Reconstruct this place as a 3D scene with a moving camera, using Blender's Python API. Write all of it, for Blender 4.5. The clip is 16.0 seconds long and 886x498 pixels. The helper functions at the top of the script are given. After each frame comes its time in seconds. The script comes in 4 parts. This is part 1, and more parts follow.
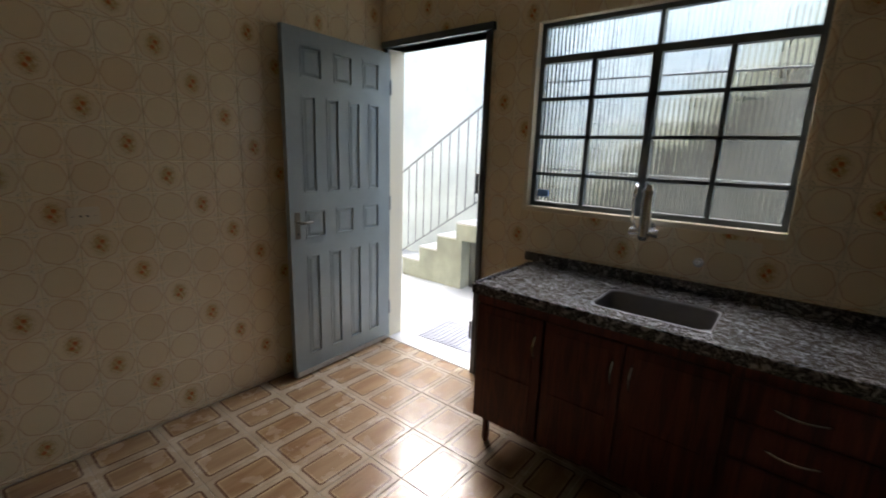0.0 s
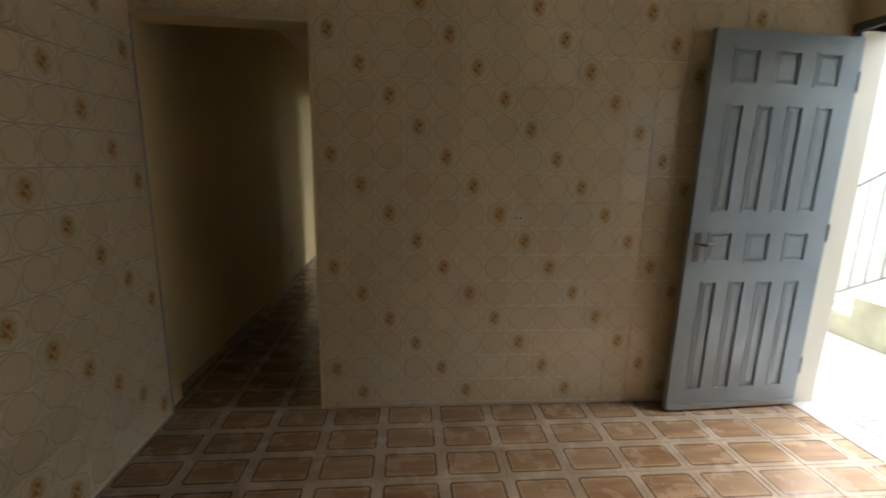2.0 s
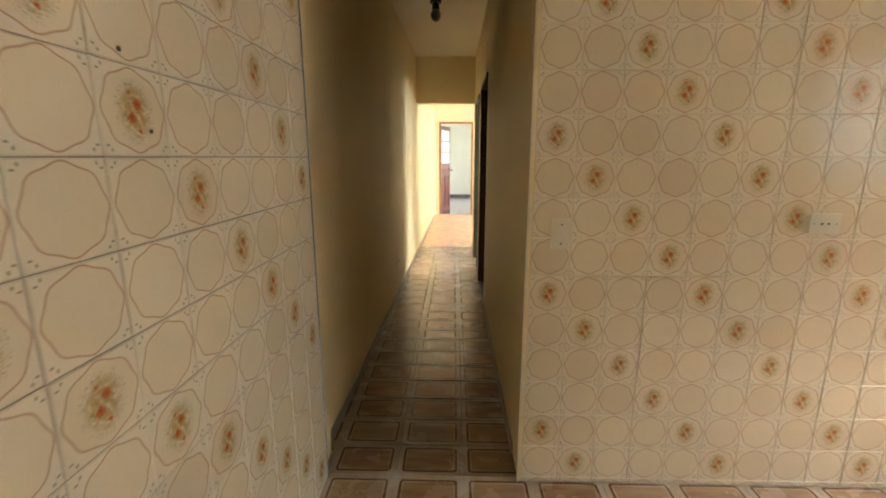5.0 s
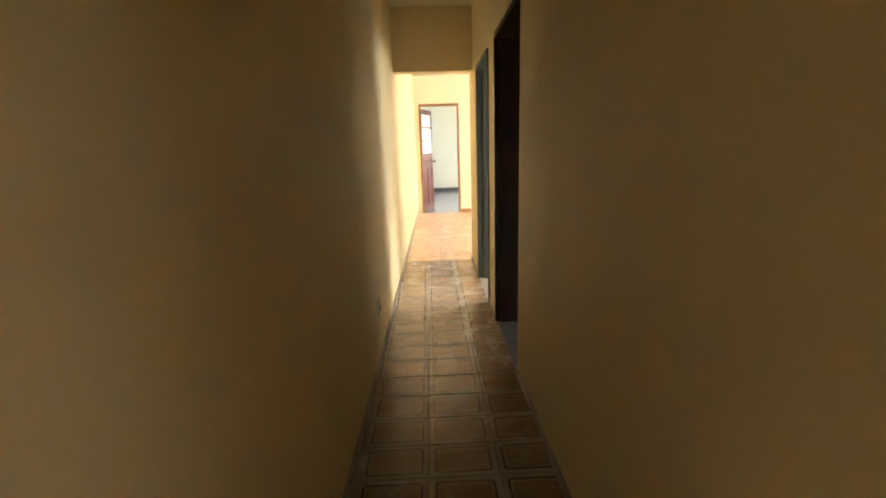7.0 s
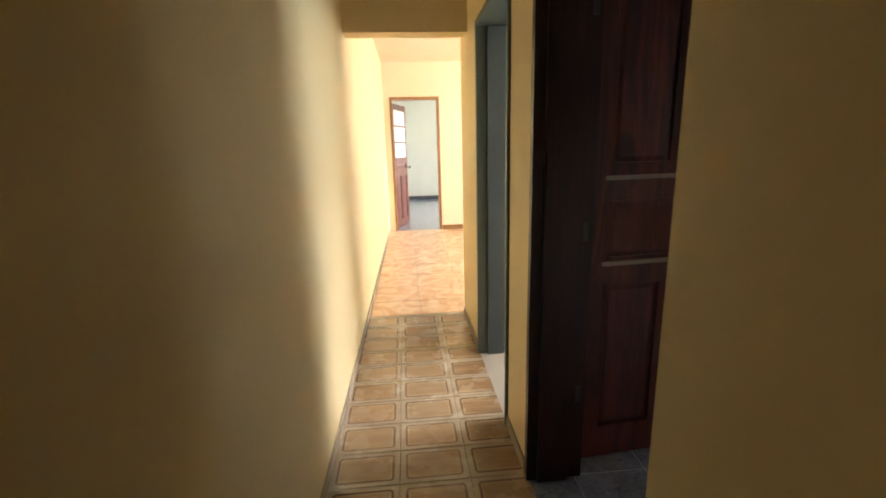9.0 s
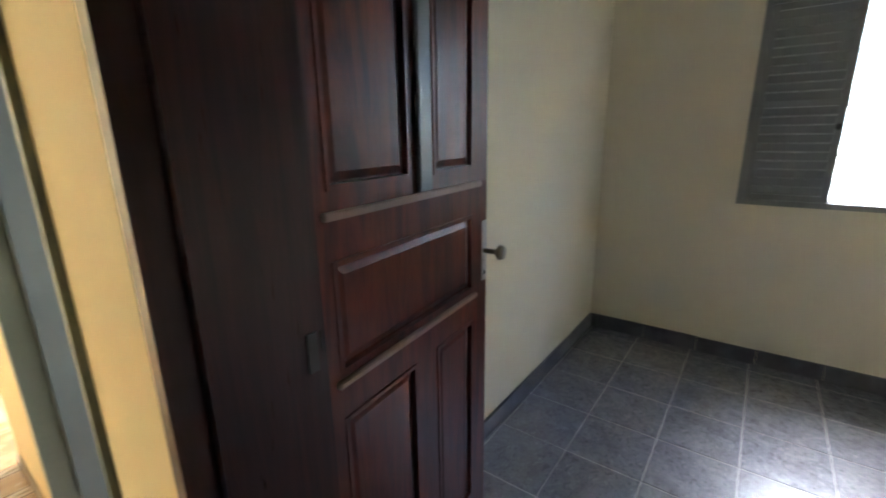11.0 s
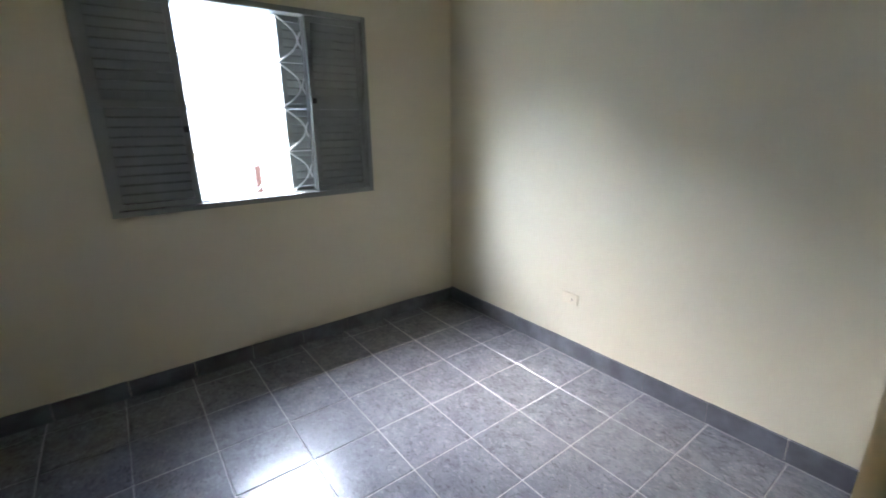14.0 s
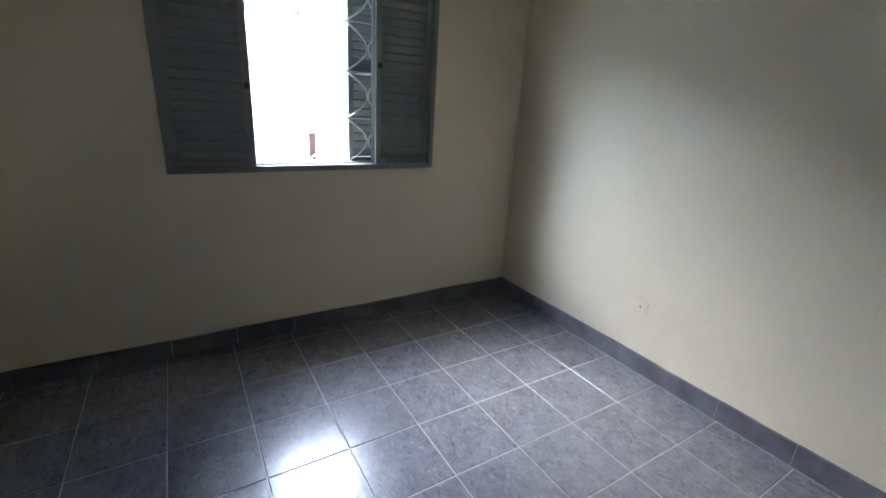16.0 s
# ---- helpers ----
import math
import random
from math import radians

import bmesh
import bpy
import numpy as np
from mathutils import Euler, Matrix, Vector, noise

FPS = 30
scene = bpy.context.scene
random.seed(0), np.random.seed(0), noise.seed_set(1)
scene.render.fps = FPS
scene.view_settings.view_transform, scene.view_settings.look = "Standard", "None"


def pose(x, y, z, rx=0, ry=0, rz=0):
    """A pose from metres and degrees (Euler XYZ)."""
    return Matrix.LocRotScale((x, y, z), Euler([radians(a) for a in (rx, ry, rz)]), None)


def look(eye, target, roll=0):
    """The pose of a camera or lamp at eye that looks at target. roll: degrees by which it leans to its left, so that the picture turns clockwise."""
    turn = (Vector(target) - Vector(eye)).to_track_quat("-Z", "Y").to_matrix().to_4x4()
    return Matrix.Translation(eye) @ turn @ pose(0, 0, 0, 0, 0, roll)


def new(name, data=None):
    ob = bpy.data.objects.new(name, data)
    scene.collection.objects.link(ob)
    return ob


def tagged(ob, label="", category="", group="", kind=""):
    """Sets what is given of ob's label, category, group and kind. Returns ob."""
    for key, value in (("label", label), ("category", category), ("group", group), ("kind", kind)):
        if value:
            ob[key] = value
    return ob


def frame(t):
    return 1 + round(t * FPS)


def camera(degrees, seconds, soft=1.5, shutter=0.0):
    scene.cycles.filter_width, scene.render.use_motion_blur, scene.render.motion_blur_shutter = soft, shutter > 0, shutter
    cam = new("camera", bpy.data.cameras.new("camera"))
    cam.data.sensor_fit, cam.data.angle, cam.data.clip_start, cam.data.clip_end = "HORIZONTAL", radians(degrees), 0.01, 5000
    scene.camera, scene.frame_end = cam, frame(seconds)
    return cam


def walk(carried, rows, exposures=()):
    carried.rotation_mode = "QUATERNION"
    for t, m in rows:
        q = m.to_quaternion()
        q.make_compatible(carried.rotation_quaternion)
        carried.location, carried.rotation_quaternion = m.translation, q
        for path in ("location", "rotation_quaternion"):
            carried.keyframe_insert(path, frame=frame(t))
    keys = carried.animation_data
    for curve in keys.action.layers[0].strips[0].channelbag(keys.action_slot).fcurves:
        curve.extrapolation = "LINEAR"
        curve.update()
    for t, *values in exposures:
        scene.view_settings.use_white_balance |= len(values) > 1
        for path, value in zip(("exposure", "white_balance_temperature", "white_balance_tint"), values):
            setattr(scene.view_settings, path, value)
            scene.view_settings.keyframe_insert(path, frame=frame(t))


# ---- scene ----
PATH = [
    (0, (1.439, -2.376, 1.434), (2.959, -1.15, 1.0), 1.9),
    (0.5, (1.395, -2.346, 1.44), (2.642, -0.837, 1.028), 2.1),
    (1, (1.354, -2.33, 1.431), (2.285, -0.606, 1.027), 1.6),
    (1.5, (1.325, -2.317, 1.431), (1.902, -0.449, 1.013), 1.3),
    (2, (1.293, -2.289, 1.41), (1.46, -0.337, 1.011), 1.3),
    (2.5, (1.252, -2.24, 1.432), (0.998, -0.307, 0.985), 1.2),
    (3, (1.14, -2.217, 1.433), (0.783, -0.306, 0.962), 3.0),
    (3.5, (0.934, -2.206, 1.422), (0.798, -0.266, 0.954), 2.1),
    (4, (0.753, -2.15, 1.397), (0.706, -0.199, 0.958), 1.2),
    (4.2, (0.705, -2.087, 1.388), (0.634, -0.133, 0.97), 1.2),
    (6.3, (0.376, -0.613, 1.33), (0.382, 1.342, 0.913), -2.0),
    (6.5, (0.368, -0.49, 1.34), (0.369, 1.455, 0.873), -2.0),
    (7, (0.336, -0.066, 1.33), (0.387, 1.88, 0.869), -1.9),
    (7.5, (0.356, 0.351, 1.323), (0.407, 2.294, 0.853), -3.2),
    (8, (0.358, 0.738, 1.349), (0.375, 2.681, 0.877), -0.8),
    (8.2, (0.345, 0.901, 1.345), (0.372, 2.85, 0.898), -1.1),
    (10.3, (0.489, 2.356, 1.338), (1.453, 4.035, 0.836), -2.5),
    (10.5, (0.524, 2.413, 1.325), (1.687, 3.976, 0.872), -3.6),
    (11, (0.643, 2.521, 1.355), (2.198, 3.671, 0.843), -0.9),
    (11.5, (0.658, 2.582, 1.358), (2.534, 3.065, 0.86), -1.2),
    (12, (0.669, 2.656, 1.355), (2.581, 2.737, 0.776), -0.4),
    (12.5, (0.784, 2.688, 1.364), (2.692, 2.655, 0.764), -0.4),
    (13, (0.897, 2.655, 1.396), (2.82, 2.498, 0.867), -1.9),
    (13.5, (0.971, 2.634, 1.382), (2.777, 1.969, 0.836), -1.4),
    (14, (1.012, 2.589, 1.38), (2.542, 1.429, 0.82), -0.6),
    (14.5, (1.016, 2.558, 1.383), (2.4, 1.239, 0.797), -0.0),
    (15, (1.021, 2.562, 1.376), (2.484, 1.329, 0.791), -0.5),
    (15.5, (1.041, 2.543, 1.353), (2.644, 1.497, 0.774), 1.5),
    (16, (1.221, 2.574, 1.335), (2.828, 1.569, 0.698), 3.4),
]
cam = camera(91.6, 16.0, soft=1.8, shutter=0.25)
EXPOSURES = [(0.0, 2.4, 6400, 12), (1.0, 2.6, 6500, 12), (1.5, 2.8, 6600, 11), (2.0, 2.95, 6700, 11), (2.5, 3.8, 6800, 11), (3.5, 4.6, 6800, 11), (4.2, 4.75, 6800, 11),
             (6.3, 4.85, 7200, 14), (8.0, 4.7, 7100, 14), (10.5, 5.15, 6300, 14), (11.5, 6.15, 6000, 12), (12.5, 6.05, 5900, 12), (13.5, 5.5, 5800, 12), (14.5, 5.05, 5600, 12), (15.5, 4.7, 5500, 12), (16.0, 4.75, 5500, 12)]
walk(cam, [(t, look(eye, target, roll)) for t, eye, target, roll in PATH], EXPOSURES)

# ---- light ----
world = bpy.data.worlds.new("sky")
scene.world = world
world.use_nodes = True
wn = world.node_tree
sky = wn.nodes.new("ShaderNodeTexSky")
sky.sky_type, sky.sun_disc = "NISHITA", False
sky.sun_elevation, sky.sun_rotation = radians(45), radians(57)
sky.air_density, sky.dust_density, sky.ozone_density = 1.0, 2.6, 0.9
wn.nodes["Background"].inputs["Strength"].default_value = 0.15
wn.links.new(sky.outputs["Color"], wn.nodes["Background"].inputs["Color"])
sun = new("sun", bpy.data.lights.new("sun", "SUN"))
sun.data.energy, sun.data.angle, sun.data.color = 3.0, radians(80), (0.98, 0.99, 1.0)
sun.matrix_world = look((0, 0, 0), (-math.sin(radians(57)), -math.cos(radians(57)), -math.tan(radians(45))))


def window_light(x, y, z, wy, wz, power, target, color=(0.78, 0.9, 1.0)):
    """Area lamp standing in an unseen opening for the sky's light."""
    lamp = new("daylight_fill", bpy.data.lights.new("daylight_fill", "AREA"))
    lamp.data.shape, lamp.data.size, lamp.data.size_y = "RECTANGLE", wy, wz
    lamp.data.energy, lamp.data.color = power, color
    lamp.matrix_world = look((x, y, z), target)
    return lamp


window_light(4.62, 6.9, 1.55, 2.6, 1.3, 5.8, (0, 6.9, 0.9), (0.66, 0.84, 1.0))
window_light(2.75, 4.0, 1.7, 0.7, 0.7, 1.7, (0, 4.0, 0.4))
# Far room: lamp and window opening are added, out of view, for brightness.
window_light(3.35, 11.0, 1.6, 1.6, 1.2, 1.3, (0, 11.0, 0.9))


# ---- materials ----
class Nodes:
    """Short node building on one material."""

    def __init__(self, name, rough=0.5, metal=0.0):
        self.mat = bpy.data.materials.new(name)
        self.mat.use_nodes = True
        self.t = self.mat.node_tree
        self.b = self.t.nodes["Principled BSDF"]
        self.b.inputs["Roughness"].default_value = rough
        self.b.inputs["Metallic"].default_value = metal

    def put(self, socket, v):
        if isinstance(v, (int, float, tuple)):
            socket.default_value = v if not isinstance(v, tuple) or len(v) != 3 or socket.type == "VECTOR" else (*v, 1)
        else:
            self.t.links.new(v, socket)

    def m(self, op, a, b=0.0, c=0.0):
        n = self.t.nodes.new("ShaderNodeMath")
        n.operation = op
        for i, v in enumerate((a, b, c)):
            self.put(n.inputs[i], v)
        return n.outputs[0]

    def step(self, v, lo, hi):
        n = self.t.nodes.new("ShaderNodeMapRange")
        n.interpolation_type = "SMOOTHSTEP"
        self.put(n.inputs["Value"], v)
        n.inputs["From Min"].default_value, n.inputs["From Max"].default_value = lo, hi
        return n.outputs[0]

    def mix(self, f, a, b, mode="MIX"):
        n = self.t.nodes.new("ShaderNodeMix")
        n.data_type, n.blend_type = "RGBA", mode
        self.put(n.inputs[0], f)
        self.put(n.inputs[6], a)
        self.put(n.inputs[7], b)
        return n.outputs[2]

    def coords(self, kind="Object", scale=(1, 1, 1)):
        c = self.t.nodes.new("ShaderNodeTexCoord")
        n = self.t.nodes.new("ShaderNodeMapping")
        n.inputs["Scale"].default_value = scale
        self.t.links.new(c.outputs[kind], n.inputs["Vector"])
        return n.outputs[0]

    def place(self, scale=(1, 1, 1)):
        """World position, so that pieces that share a mesh still differ."""
        g = self.t.nodes.new("ShaderNodeNewGeometry")
        n = self.t.nodes.new("ShaderNodeMapping")
        n.inputs["Scale"].default_value = scale
        self.t.links.new(g.outputs["Position"], n.inputs["Vector"])
        return n.outputs[0]

    def noise(self, vec, scale, detail=4.0, rough=0.55, distort=0.0):
        n = self.t.nodes.new("ShaderNodeTexNoise")
        self.put(n.inputs["Vector"], vec)
        n.inputs["Scale"].default_value, n.inputs["Detail"].default_value = scale, detail
        n.inputs["Roughness"].default_value, n.inputs["Distortion"].default_value = rough, distort
        return n.outputs["Fac"]

    def uv(self):
        n = self.t.nodes.new("ShaderNodeUVMap")
        n.uv_map = "UVMap"
        s = self.t.nodes.new("ShaderNodeSeparateXYZ")
        self.t.links.new(n.outputs[0], s.inputs[0])
        return s.outputs[0], s.outputs[1], n.outputs[0]

    def piece(self):
        o = self.t.nodes.new("ShaderNodeObjectInfo").outputs["Random"]
        g = self.t.nodes.new("ShaderNodeNewGeometry").outputs["Random Per Island"]
        return self.m("FRACT", self.m("ADD", o, g))

    def bump(self, h, dist=0.002, strength=0.5):
        n = self.t.nodes.new("ShaderNodeBump")
        n.inputs["Strength"].default_value, n.inputs["Distance"].default_value = strength, dist
        self.put(n.inputs["Height"], h)
        self.t.links.new(n.outputs[0], self.b.inputs["Normal"])

    def color(self, v):
        self.put(self.b.inputs["Base Color"], v)
        return self.mat


def plain(name, c, rough=0.5, metal=0.0, vary=0.18, grain=60, large=2.0, relief=0.0006, stretch=(1, 1, 1)):
    n = Nodes(name, rough, metal)
    p = n.place(stretch)
    a, b = n.noise(p, large, 3), n.noise(p, grain, 5)
    dark = tuple(v * (1 - vary) for v in c)
    lite = tuple(min(1, v * (1 + vary * 0.5)) for v in c)
    col = n.mix(n.step(a, 0.3, 0.7), dark, lite)
    col = n.mix(n.m("MULTIPLY", n.step(b, 0.45, 0.75), 0.25), col, dark)
    n.put(n.b.inputs["Roughness"], n.m("ADD", n.m("MULTIPLY", b, 0.16), rough - 0.08))
    n.bump(b, relief)
    return n.color(col)


def wall_paint(name, c):
    n = Nodes(name, 0.62)
    p = n.place()
    a, b, f = n.noise(p, 0.9, 4), n.noise(p, 7, 5), n.noise(p, 140, 3)
    col = n.mix(n.step(a, 0.3, 0.72), tuple(v * 0.93 for v in c), c)
    col = n.mix(n.m("MULTIPLY", n.step(b, 0.55, 0.8), 0.12), col, tuple(v * 0.8 for v in c))
    n.bump(n.m("ADD", n.m("MULTIPLY", b, 1.5), n.m("MULTIPLY", f, 0.35)), 0.003, 0.35)
    return n.color(col)


def wood(name, dark, lite, rough=0.28, axis=(14, 14, 0.9), coat=0.05):
    n = Nodes(name, rough)
    p = n.place(axis)
    a = n.noise(p, 2.2, 6, 0.6, 1.2)
    b = n.noise(n.place((60, 60, 3)), 3, 4)
    col = n.mix(n.step(a, 0.32, 0.68), dark, lite)
    col = n.mix(n.m("MULTIPLY", n.step(b, 0.5, 0.75), 0.4), col, tuple(v * 0.45 for v in dark))
    n.put(n.b.inputs["Roughness"], n.m("ADD", n.m("MULTIPLY", b, 0.18), rough - 0.06))
    n.b.inputs["Coat Weight"].default_value, n.b.inputs["Coat Roughness"].default_value = coat, 0.22
    n.b.inputs["Specular IOR Level"].default_value = 0.28
    n.bump(b, 0.0008, 0.4)
    return n.color(col)


def wall_tile(name, flower):
    """Cream glazed tile with a printed wavy ring, corner leaves and, on some, a bunch of orange flowers."""
    n = Nodes(name, 0.16)
    u, v, uv = n.uv()
    x, y = n.m("SUBTRACT", u, 0.5), n.m("SUBTRACT", v, 0.5)
    r = n.m("SQRT", n.m("ADD", n.m("MULTIPLY", x, x), n.m("MULTIPLY", y, y)))
    ang = n.m("ARCTAN2", y, x)
    ring = n.m("ADD", 0.446, n.m("MULTIPLY", n.m("COSINE", n.m("MULTIPLY", ang, 8)), 0.014))
    off = n.m("ABSOLUTE", n.m("SUBTRACT", r, ring))
    p = n.place()
    big = n.noise(p, 1.3, 3)
    tone = n.piece()
    base = n.mix(n.step(big, 0.3, 0.7), (0.73, 0.61, 0.41), (0.79, 0.68, 0.48))
    base = n.mix(n.m("MULTIPLY", tone, 0.35), base, (0.6, 0.47, 0.29))
    rim = n.step(n.m("SUBTRACT", r, ring), 0.0, 0.02)
    base = n.mix(n.m("MULTIPLY", rim, 0.5), base, (0.78, 0.7, 0.55))
    ax, ay = n.m("ABSOLUTE", x), n.m("ABSOLUTE", y)
    lx = n.m("SUBTRACT", n.m("MAXIMUM", ax, ay), 0.435)
    ly = n.m("SUBTRACT", n.m("MINIMUM", ax, ay), 0.385)
    leaf = n.m("SQRT", n.m("ADD", n.m("MULTIPLY", lx, lx), n.m("MULTIPLY", n.m("MULTIPLY", ly, ly), 3.0)))
    base = n.mix(n.m("MULTIPLY", n.step(leaf, 0.027, 0.014), 0.85), base, (0.2, 0.2, 0.12))
    if flower:
        s = n.noise(uv, 13, 3, 0.6, 0.5)
        t = n.noise(uv, 30, 2)
        e = n.m("SQRT", n.m("ADD", n.m("MULTIPLY", n.m("MULTIPLY", x, x), 1.7), n.m("MULTIPLY", y, y)))
        core, halo = n.step(e, 0.37, 0.16), n.step(e, 0.41, 0.35)
        base = n.mix(n.m("MULTIPLY", n.m("MULTIPLY", core, n.step(s, 0.34, 0.54)), 0.85), base, (0.44, 0.29, 0.09))
        base = n.mix(n.m("MULTIPLY", n.m("MULTIPLY", halo, n.step(t, 0.59, 0.64)), 0.55), base, (0.42, 0.3, 0.1))
        base = n.mix(n.m("MULTIPLY", n.m("MULTIPLY", halo, n.step(t, 0.4, 0.36)), 0.7), base, (0.2, 0.2, 0.11))
        for cx, cy, rr in ((0.045, 0.075, 0.078), (-0.045, -0.075, 0.074), (0.05, -0.22, 0.035), (-0.06, 0.2, 0.03)):
            dx, dy = n.m("SUBTRACT", x, cx), n.m("SUBTRACT", y, cy)
            d = n.m("SQRT", n.m("ADD", n.m("MULTIPLY", dx, dx), n.m("MULTIPLY", dy, dy)))
            d = n.m("ADD", d, n.m("MULTIPLY", n.m("SUBTRACT", t, 0.5), 0.09))
            base = n.mix(n.m("MULTIPLY", n.step(d, rr, rr * 0.6), 0.9), base, (0.5, 0.14, 0.035))
            base = n.mix(n.m("MULTIPLY", n.step(d, rr * 0.4, rr * 0.15), 0.6), base, (0.28, 0.06, 0.02))
    base = n.mix(n.m("MULTIPLY", n.step(off, 0.0135, 0.005), 0.72), base, (0.43, 0.19, 0.095))
    n.put(n.b.inputs["Roughness"], n.m("ADD", 0.045, n.m("MULTIPLY", n.noise(p, 9, 4), 0.07)))
    n.bump(n.noise(p, 11, 2), 0.003, 0.08)
    return n.color(base)


def floor_tile(name):
    """Brown-beige floor tile with a darker rounded frame printed on it; u and v run in metres."""
    n = Nodes(name, 0.3)
    u, v, uv = n.uv()
    x, y = n.m("ABSOLUTE", n.m("SUBTRACT", u, 0.14725)), n.m("ABSOLUTE", n.m("SUBTRACT", v, 0.10225))
    qx = n.m("MAXIMUM", n.m("SUBTRACT", x, 0.104), 0)
    qy = n.m("MAXIMUM", n.m("SUBTRACT", y, 0.06), 0)
    d = n.m("SUBTRACT", n.m("SQRT", n.m("ADD", n.m("MULTIPLY", qx, qx), n.m("MULTIPLY", qy, qy))), 0.014)
    p = n.place()
    streak = n.noise(n.place((2.5, 14, 1)), 1.6, 5, 0.6)
    grain = n.noise(p, 90, 4)
    tone = n.piece()
    body = n.mix(n.step(streak, 0.3, 0.68), (0.2, 0.112, 0.05), (0.44, 0.315, 0.175))
    body = n.mix(n.m("MULTIPLY", n.step(y, 0.05, 0.0), 0.5), body, (0.24, 0.135, 0.07))
    body = n.mix(n.m("MULTIPLY", tone, 0.4), body, (0.52, 0.41, 0.27))
    edge = n.mix(n.step(n.noise(p, 5, 4), 0.3, 0.7), (0.31, 0.235, 0.16), (0.45, 0.36, 0.26))
    col = n.mix(n.step(d, -0.002, 0.004), body, edge)
    line = n.m("ABSOLUTE", d)
    col = n.mix(n.m("MULTIPLY", n.step(line, 0.007, 0.0035), 0.9), col, (0.085, 0.032, 0.014))
    inner = n.m("ABSOLUTE", n.m("ADD", d, 0.016))
    col = n.mix(n.m("MULTIPLY", n.step(inner, 0.005, 0.0015), 0.45), col, (0.17, 0.075, 0.03))
    col = n.mix(n.m("MULTIPLY", n.step(grain, 0.52, 0.75), 0.22), col, (0.28, 0.17, 0.1))
    n.put(n.b.inputs["Roughness"], n.m("ADD", 0.14, n.m("MULTIPLY", n.noise(p, 6, 5), 0.24)))
    n.b.inputs["Coat Weight"].default_value, n.b.inputs["Coat Roughness"].default_value = 0.3, 0.14
    n.bump(n.m("ADD", n.m("MULTIPLY", n.step(line, 0.006, 0.0), -1.0), n.m("MULTIPLY", grain, 0.3)), 0.0012, 0.4)
    return n.color(col)


def slate_tile(name):
    """Grey mottled floor tile with pale chips."""
    n = Nodes(name, 0.25)
    p = n.place()
    a, b = n.noise(p, 9, 6, 0.65, 0.8), n.noise(n.place((1, 1.7, 1)), 27, 5, 0.65, 1.5)
    col = n.mix(n.step(a, 0.3, 0.7), (0.132, 0.134, 0.153), (0.2, 0.202, 0.223))
    col = n.mix(n.m("MULTIPLY", n.step(b, 0.58, 0.66), 0.45), col, (0.36, 0.36, 0.37))
    col = n.mix(n.m("MULTIPLY", n.step(b, 0.45, 0.37), 0.65), col, (0.06, 0.06, 0.068))
    col = n.mix(n.m("MULTIPLY", n.piece(), 0.25), col, (0.2, 0.2, 0.215))
    n.put(n.b.inputs["Roughness"], n.m("ADD", 0.1, n.m("MULTIPLY", n.noise(p, 30, 5), 0.24)))
    n.b.inputs["Coat Weight"].default_value = 0.3
    worn = n.noise(n.place((1, 1.5, 1)), 42, 3, 0.55, 0.8)
    n.put(n.b.inputs["Coat Roughness"], n.m("ADD", 0.07, n.m("MULTIPLY", n.step(worn, 0.48, 0.56), 0.3)))
    n.bump(n.m("ADD", b, n.m("MULTIPLY", a, 1.5)), 0.0018, 0.3)
    return n.color(col)


def swirl_tile(name):
    n = Nodes(name, 0.14)
    p = n.place()
    a = n.noise(p, 3.4, 5, 0.5, 2.6)
    col = n.mix(n.step(a, 0.35, 0.65), (0.5, 0.28, 0.15), (0.72, 0.5, 0.33))
    col = n.mix(n.m("MULTIPLY", n.piece(), 0.4), col, (0.68, 0.42, 0.25))
    n.put(n.b.inputs["Roughness"], n.m("ADD", 0.08, n.m("MULTIPLY", n.noise(p, 12, 4), 0.16)))
    return n.color(col)


def granite(name):
    n = Nodes(name, 0.22)
    p = n.place((1, 1, 1))
    a, b = n.noise(p, 110, 4, 0.7, 0.6), n.noise(n.place((1.6, 0.75, 1)), 38, 4, 0.6, 1.0)
    col = n.mix(n.step(a, 0.42, 0.6), (0.02, 0.02, 0.022), (0.13, 0.125, 0.125))
    col = n.mix(n.m("MULTIPLY", n.step(b, 0.54, 0.62), 0.85), col, (0.34, 0.33, 0.33))
    col = n.mix(n.m("MULTIPLY", n.step(b, 0.44, 0.36), 0.8), col, (0.018, 0.016, 0.018))
    n.put(n.b.inputs["Roughness"], n.m("ADD", 0.16, n.m("MULTIPLY", a, 0.2)))
    n.bump(a, 0.0006, 0.2)
    return n.color(col)


def fluted_glass(name):
    n = Nodes(name, 0.05)
    n.b.inputs["Transmission Weight"].default_value, n.b.inputs["IOR"].default_value = 1.0, 1.35
    p = n.place((1, 1, 0.12))
    w = n.m("SINE", n.m("MULTIPLY", n.m("ADD", n.uvw(p, 1), n.m("MULTIPLY", n.noise(p, 6, 3), 0.02)), 290))
    n.bump(n.m("ADD", n.m("MULTIPLY", w, 1.6), n.m("MULTIPLY", n.noise(n.place((1, 1, 0.4)), 30, 4), 1.4)), 0.004, 1.0)
    return n.color((0.9, 0.94, 0.95))


def uvw(self, vec, i):
    s = self.t.nodes.new("ShaderNodeSeparateXYZ")
    self.t.links.new(vec, s.inputs[0])
    return s.outputs[i]


Nodes.uvw = uvw

